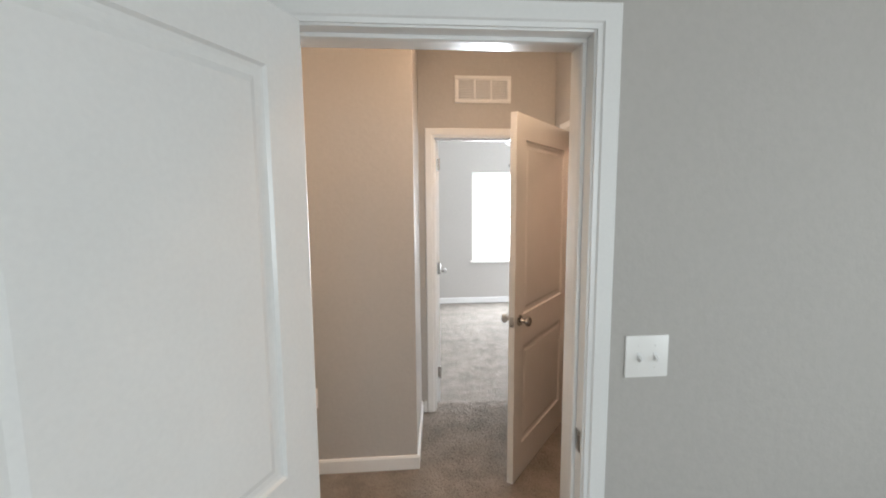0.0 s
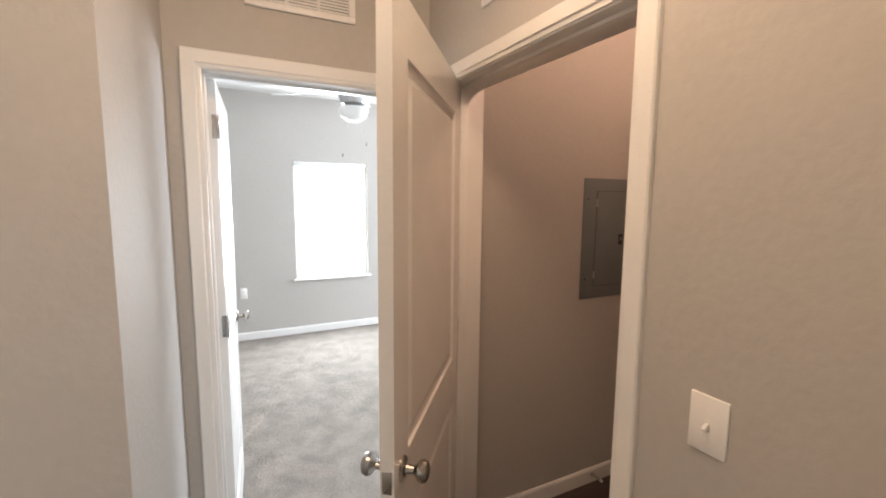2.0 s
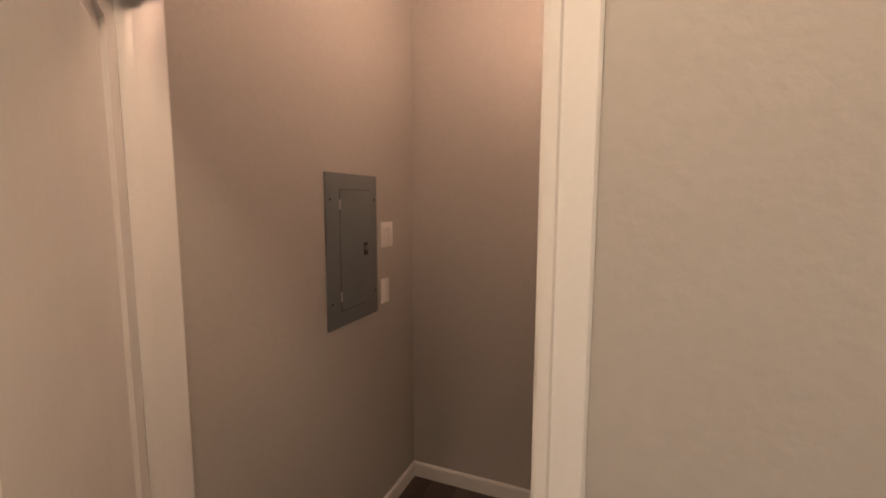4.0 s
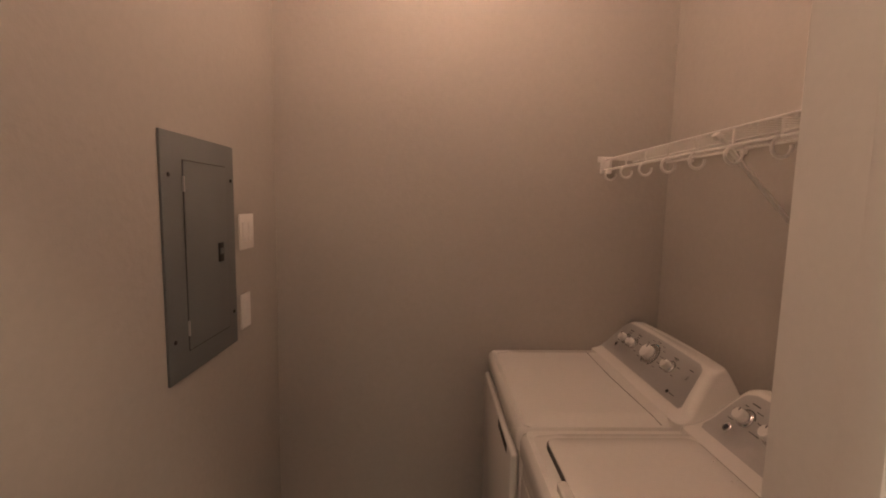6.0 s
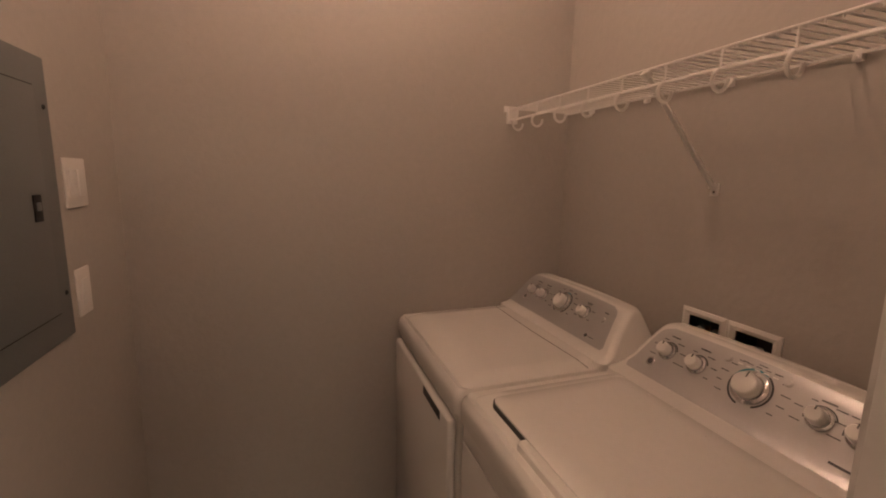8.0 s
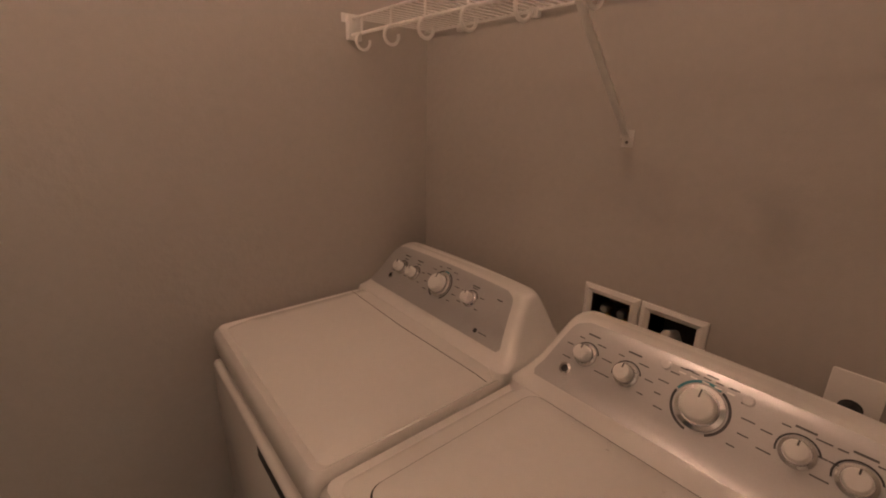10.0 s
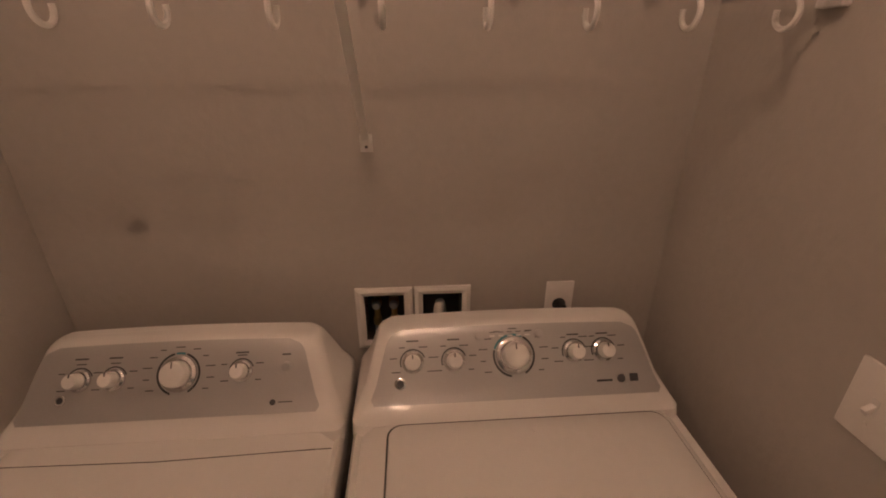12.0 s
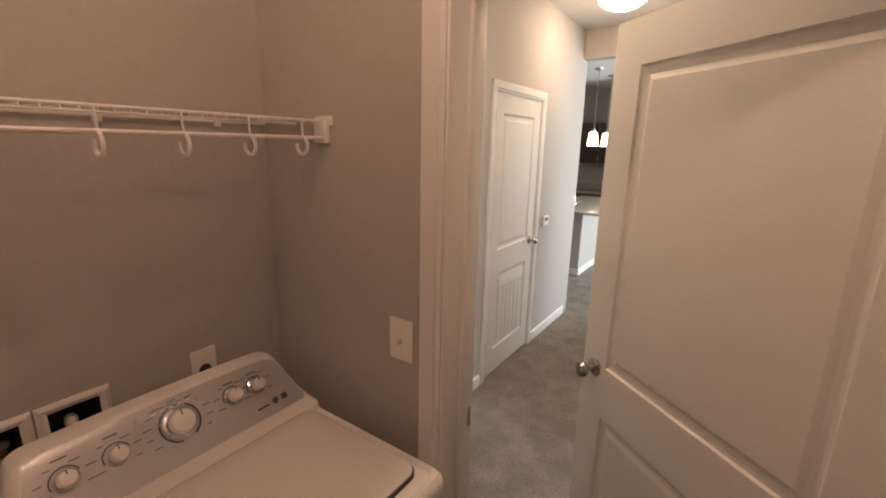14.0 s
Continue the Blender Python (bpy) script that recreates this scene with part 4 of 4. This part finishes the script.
def dial(a, x, z, r, ring=None, bars=7):
    """A white knob on a chrome base, in a ring of ink, with small bars of lettering round it."""
    m = on_fascia(x, z)
    bm = bm_new()
    lathe(bm, [(r * 1.42, 0), (r * 1.38, 0.004), (r * 1.12, 0.006), (r * 1.08, 0.011)], m, 32)
    k = part("knob", bm, CHROME, a, "chrome knob skirt")
    bm = bm_new()
    lathe(bm, [(r * 0.98, 0.010), (r, 0.014), (r * 0.96, 0.026), (r * 0.90, 0.029), (r * 0.80, 0.0305), (0, 0.031)], m, 32)
    part("grip", bm, KNOBW, k, "white plastic grip")
    bm = bm_new()
    box(bm, -0.0012, r * 0.45, 0.030, 0.0012, r * 0.93, 0.0318, m=m)
    part("pointer", bm, PALEINK, k)
    for a0, a1, mat in (ring or ((20, 200, INK),)):
        bm = bm_new()
        steps = max(4, int((a1 - a0) / 8))
        ra, rb = r * 1.50, r * 1.66
        pts = []
        for i in range(steps + 1):
            t = radians(a0 + (a1 - a0) * i / steps)
            pts.append([bm.verts.new(m @ Vector((q * math.cos(t), q * math.sin(t), 0.0010))) for q in (ra, rb)])
        for p, q in zip(pts, pts[1:]):
            bm.faces.new((p[0], p[1], q[1], q[0]))
        part("dial_ring", bm, mat, a, smooth=False)
    for i in range(bars):
        t = radians(-35 + 250 * i / max(1, bars - 1))
        q = r * 2.05
        cx, cy = q * math.cos(t), q * math.sin(t)
        if abs(math.cos(t)) > 0.35:
            cx += math.copysign(r * 0.30 + 0.003, cx)
        ln = 0.0065 + 0.004 * ((i * 7) % 3) / 2
        bm = bm_new()
        box(bm, cx - ln * 0.9, cy - 0.0011, -0.0004, cx + ln * 0.9, cy + 0.0011, 0.0009, m=m)
        part("lettering", bm, PALEINK, a, smooth=False)


def bar(a, x, z, ln, hgt=0.0016, mat=None):
    bm = bm_new()
    box(bm, -ln / 2, -hgt, -0.0004, ln / 2, hgt, 0.0009, m=on_fascia(x, z))
    part("lettering", bm, mat or PALEINK, a, smooth=False)


def badge(a, x, z, r):
    m = on_fascia(x, z)
    bm = bm_new()
    lathe(bm, [(r, -0.002), (r, 0.001), (r * 0.85, 0.0022), (0, 0.0022)], m, 24)
    b = part("badge", bm, CHROME, a, "round chrome badge")
    bm = bm_new()
    lathe(bm, [(r * 0.62, 0.002), (r * 0.55, 0.0028), (0, 0.0028)], m, 20)
    part("badge_field", bm, INK, b)


def push_button(a, x, z, r=0.0075):
    m = on_fascia(x, z)
    bm = bm_new()
    lathe(bm, [(r * 1.25, -0.001), (r * 1.2, 0.0015), (r, 0.0018), (r * 0.95, 0.0032), (0, 0.0036)], m, 20)
    part("button", bm, SILVER, a)


washer, wcons, W = appliance("washing_machine", 1.873, 2.553, "white top-load washing machine with silver control console", "washing machine")
fascia(washer, W, 0.958, 1.0780, 0.012, 0.022)
CW = 2.213
dial(washer, 2.428 - CW, 1.022, 0.0165, bars=6)
dial(washer, 2.341 - CW, 1.022, 0.0165, bars=6)
dial(washer, 2.212 - CW, 1.026, 0.0275, ring=((-60, 60, INK), (64, 160, TEAL), (164, 260, INK)), bars=11)
dial(washer, 2.080 - CW, 1.028, 0.0165, bars=6)
dial(washer, 2.015 - CW, 1.028, 0.0165, bars=6)
badge(washer, 2.455 - CW, 0.988, 0.0125)
for x in (2.285, 2.155):
    push_button(washer, x - CW, 1.061)
for k in range(5):
    bar(washer, 2.256 - 0.019 * k - CW, 1.060, 0.011, 0.0014, KNOBW)
    bar(washer, 2.256 - 0.019 * k - CW, 1.066, 0.012, 0.0009)
for x in (2.428, 2.341, 2.080, 2.015):
    bar(washer, x - CW, 1.057, 0.026)
for x, l in ((2.020, 0.034),):
    bar(washer, x - CW, 0.978, l, 0.0022, INK)
bm = bm_new()
lathe(bm, [(0.0085, -0.002), (0.0085, 0.001), (0.006, 0.0015), (0, 0.0015)], on_fascia(1.983 - CW, 0.980), 20)
part("badge", bm, PALEINK, washer)
bm = bm_new()
box(bm, -0.009, -0.008, -0.0005, 0.009, 0.008, 0.0008, m=on_fascia(1.955 - CW, 0.981))
part("energy_mark", bm, PALEINK, washer, smooth=False)
# lid, set in a dark joint
lx0, lx1, ly0, ly1 = 1.921 - CW, 2.478 - CW, 2.041, 2.428
bm = bm_new()
slab_stack(bm, [(lx0 - 0.004, lx1 + 0.004, ly0 - 0.006, ly1 + 0.003, 0.929), (lx0 - 0.004, lx1 + 0.004, ly0 - 0.006, ly1 + 0.003, 0.9424)], 0.03)
part("lid_joint", fall(bm), SHADEP, washer)
bm = bm_new()
slab_stack(bm, [(lx0, lx1, ly0, ly1, 0.932), (lx0, lx1, ly0, ly1, 0.9465), (lx0 + 0.003, lx1 - 0.003, ly0 + 0.003, ly1 - 0.003, 0.9485), (lx0 + 0.05, lx1 - 0.05, ly0 + 0.05, ly1 - 0.05, 0.9495)], 0.028)
lid = part("lid", fall(bm), LIDP, washer, "white flat washer lid, closed")
bm = bm_new()
slab_stack(bm, [(-0.10, 0.10, ly1 - 0.004, ly1 + 0.020, 0.919), (-0.10, 0.10, ly1 - 0.004, ly1 + 0.020, 0.939), (-0.096, 0.096, ly1 - 0.002, ly1 + 0.016, 0.943)], 0.008)
part("lid_lip", fall(bm), LIDP, lid)
for x, y in DIMPLES:
    bm = bm_new()
    lathe(bm, [(0.0035, 0.9490), (0.003, 0.9502), (0.0015, 0.9509), (0, 0.9510)], Matrix.Translation((x - CW, y, 0)), 12)
    part("dimple", fall(bm), LIDP, lid)
# front seam of the washer
bm = bm_new()
box(bm, -W + 0.012, FRONT - 0.012, 0.12, W - 0.012, FRONT - 0.006, 0.80, 0.004)
part("front_panel", bm, ENAMEL, washer)

dryer, dcons, D = appliance("clothes_dryer", 2.569, 3.235, "white front-load clothes dryer with silver control console", "clothes dryer", -0.008)
CD = 2.902
fascia(dryer, D, 0.960, 1.0780, 0.036, 0.010)
dial(dryer, 3.096 - CD, 1.022, 0.0155, bars=5)
dial(dryer, 3.030 - CD, 1.022, 0.0155, bars=5)
dial(dryer, 2.905 - CD, 1.026, 0.026, ring=((-60, 70, INK), (74, 100, TEAL), (104, 250, INK)), bars=11)
dial(dryer, 2.780 - CD, 1.026, 0.0155, bars=5)
for x in (3.096, 3.030, 2.780):
    bar(dryer, x - CD, 1.056, 0.026)
push_button(dryer, 2.690 - CD, 1.030, 0.008)
bar(dryer, 2.690 - CD, 1.050, 0.018)
badge(dryer, 3.128 - CD, 0.993, 0.0105)
bm = bm_new()
lathe(bm, [(0.006, -0.002), (0.006, 0.001), (0, 0.0014)], on_fascia(2.715 - CD, 0.975), 16)
part("badge", bm, INK, dryer)
bar(dryer, 2.690 - CD, 0.975, 0.028, 0.0011)
# joint across the top in front of the console
bm = bm_new()
tube(bm, [(-D + 0.02, 2.064, 0.9295), (-D + 0.05, 2.074, 0.9408), (0, 2.082, 0.9416), (D - 0.05, 2.074, 0.9408), (D - 0.02, 2.064, 0.9295)], 0.0008, 6)
part("top_joint", bm, SHADEP, dryer)
bm = bm_new()
box(bm, -D + 0.020, FRONT - 0.012, 0.10, D - 0.020, FRONT + 0.014, 0.838, 0.012, seg=3)
dd = part("door", bm, ENAMEL, dryer, "white drop-shaped dryer door, closed")
bm = bm_new()
box(bm, -0.245, FRONT + 0.004, 0.795, -0.075, FRONT + 0.0148, 0.828, 0.004)
part("handle", bm, BLACK, dd, "dark handle recess")

# ---- living room and kitchen, far off ----
bar_top = bm_new()
box(bar_top, -4.74, 0.75, 0.862, -2.80, 1.60, 0.895, 0.008)
solid("bar_counter", bar_top, STONE, "speckled tan stone bar top on a half wall", "counter")
cab = thing("sink_cabinet", Matrix.Translation((0.05, 0.2, 0)), "dark brown base cabinet under the bar counter", "cabinet")
bm = bm_new()
box(bm, -4.09, 0.36, 0.10, -3.10, 0.975, 0.86, 0.002)
box(bm, -4.09, 0.42, 0.0, -3.14, 0.975, 0.10)
part("body", bm, DARKWOOD, cab)
for y0, y1 in ((0.38, 0.66), (0.67, 0.96)):
    bm = bm_new()
    box(bm, -3.10, y0, 0.12, -3.082, y1, 0.85, 0.002)
    part("end_panel", bm, DARKWOOD, cab)
cover_plate("wall_outlet", Matrix.Translation((-3.030, 1.13, 0.66)) @ FACE_E, "white outlet plate on the dark cabinet end", "outlet", style="duplex")
fc = thing("kitchen_faucet", Matrix.Translation((-3.45, 1.05, 0.895)), "chrome arched kitchen faucet on the counter", "faucet")
bm = bm_new()
cyl(bm, 0.026, 0.022, 0.03, None, 16, 0.004)
tube(bm, [(0, 0, 0.02), (0, 0, 0.12)] + [(0.0, -0.08 + 0.08 * math.cos(radians(a)), 0.12 + 0.08 * math.sin(radians(a))) for a in range(15, 170, 15)], 0.012, 10)
part("spout", bm, CHROME, fc)
bm = bm_new()
tube(bm, [(0.0, 0.02, 0.03), (0.05, 0.04, 0.06)], 0.008, 8)
part("lever", bm, CHROME, fc)
sk = thing("kitchen_sink", Matrix.Translation((-3.5, 0.92, 0.895)), "steel sink set in the bar counter", "sink")
bm = bm_new()
for q in ((-0.35, -0.12, 0, 0.35, -0.09, 0.006), (-0.35, 0.09, 0, 0.35, 0.12, 0.006), (-0.35, -0.09, 0, -0.32, 0.09, 0.006), (0.32, -0.09, 0, 0.35, 0.09, 0.006)):
    box(bm, *q, 0.002)
part("rim", bm, STEEL, sk)

bx = -5.99
for y0, y1, z0, z1 in ((0.30, 1.17, 1.40, 2.12), (-0.45, 0.29, 1.40, 2.02), (-1.2, -0.46, 1.40, 2.02)):
    c = thing("wall_cabinet", I4, "dark brown wall cabinet hung on the kitchen wall", "cabinet", group="kitchen wall cabinets")
    bm = bm_new()
    box(bm, bx, y0, z0, bx + 0.32, y1, z1, 0.002)
    part("body", bm, DARKWOOD, c)
    ym = (y0 + y1) / 2
    for a, b in ((y0 + 0.006, ym - 0.002), (ym + 0.002, y1 - 0.006)):
        bm = bm_new()
        box(bm, bx + 0.32, a, z0 + 0.006, bx + 0.338, b, z1 - 0.006, 0.003)
        d = part("door", bm, DARKWOOD, c)
        bm = bm_new()
        tube(bm, [(bx + 0.345, b - 0.03, z0 + 0.04), (bx + 0.345, b - 0.03, z0 + 0.13)], 0.005, 6)
        part("handle", bm, STEEL, d)
for y0, y1 in ((-0.45, 0.96), (-1.9, -0.46)):
    c = thing("base_cabinet", I4, "dark brown base cabinet along the kitchen wall", "cabinet", group="kitchen base cabinets")
    bm = bm_new()
    box(bm, bx, y0, 0.1, bx + 0.60, y1 - 0.004, 0.86, 0.002)
    part("body", bm, DARKWOOD, c)
bm = bm_new()
box(bm, bx, -1.9, 0.862, bx + 0.63, 0.96, 0.895, 0.006)
solid("kitchen_counter", bm, STONE, "speckled tan stone worktop along the kitchen wall", "counter")
bm = bm_new()
box(bm, bx, -1.9, 0.896, bx + 0.02, 0.96, 1.0, 0.003)
solid("backsplash", bm, STONE, "low stone backsplash behind the worktop", "backsplash")

for x, zt in ((-3.72, 2.72), (-4.40, 2.72)):
    p = thing("pendant_lamp", Matrix.Translation((x, 1.14, 0)), "lit white glass pendant lamp on a thin nickel rod", "pendant lamp", group="pendants over the bar")
    bm = bm_new()
    cyl(bm, 0.055, 0.06, 0.02, Matrix.Translation((0, 0, zt - 0.02)), 20)
    part("canopy", bm, STEEL, p)
    bm = bm_new()
    tube(bm, [(0, 0, zt - 0.02), (0, 0, 1.93)], 0.004, 6)
    part("rod", bm, STEEL, p)
    bm = bm_new()
    lathe(bm, [(0.072, 1.70), (0.068, 1.75), (0.056, 1.85), (0.048, 1.88), (0.02, 1.90)], n=24)
    part("glass_shade", bm, SHADE_LIT, p, "glowing white glass shade")
    bm = bm_new()
    cyl(bm, 0.028, 0.022, 0.045, Matrix.Translation((0, 0, 1.89)), 16)
    part("socket", bm, STEEL, p)
rl = thing("recessed_light", Matrix.Translation((-5.2, 0.35, 2.72)), "lit round recessed light in the kitchen ceiling", "ceiling light")
bm = bm_new()
lathe(bm, [(0.07, -0.004), (0.072, -0.001)], n=24)
part("lens", bm, SHADE_LIT, rl)
bm = bm_new()
tube(bm, [(0.08 * math.cos(radians(a)), 0.08 * math.sin(radians(a)), -0.003) for a in range(0, 361, 15)], 0.005, 6)
part("trim_ring", bm, TRIM, rl)

door_frame("door_5", Matrix.Translation((-6.0, 1.49, 0)) @ TURN, 0.93, 0.12, sides=(0,))
door_leaf(Matrix.Translation((-6.002, 1.51, 0.012)) @ TURN, "closed white entry door at the end of the living room", 0.89)
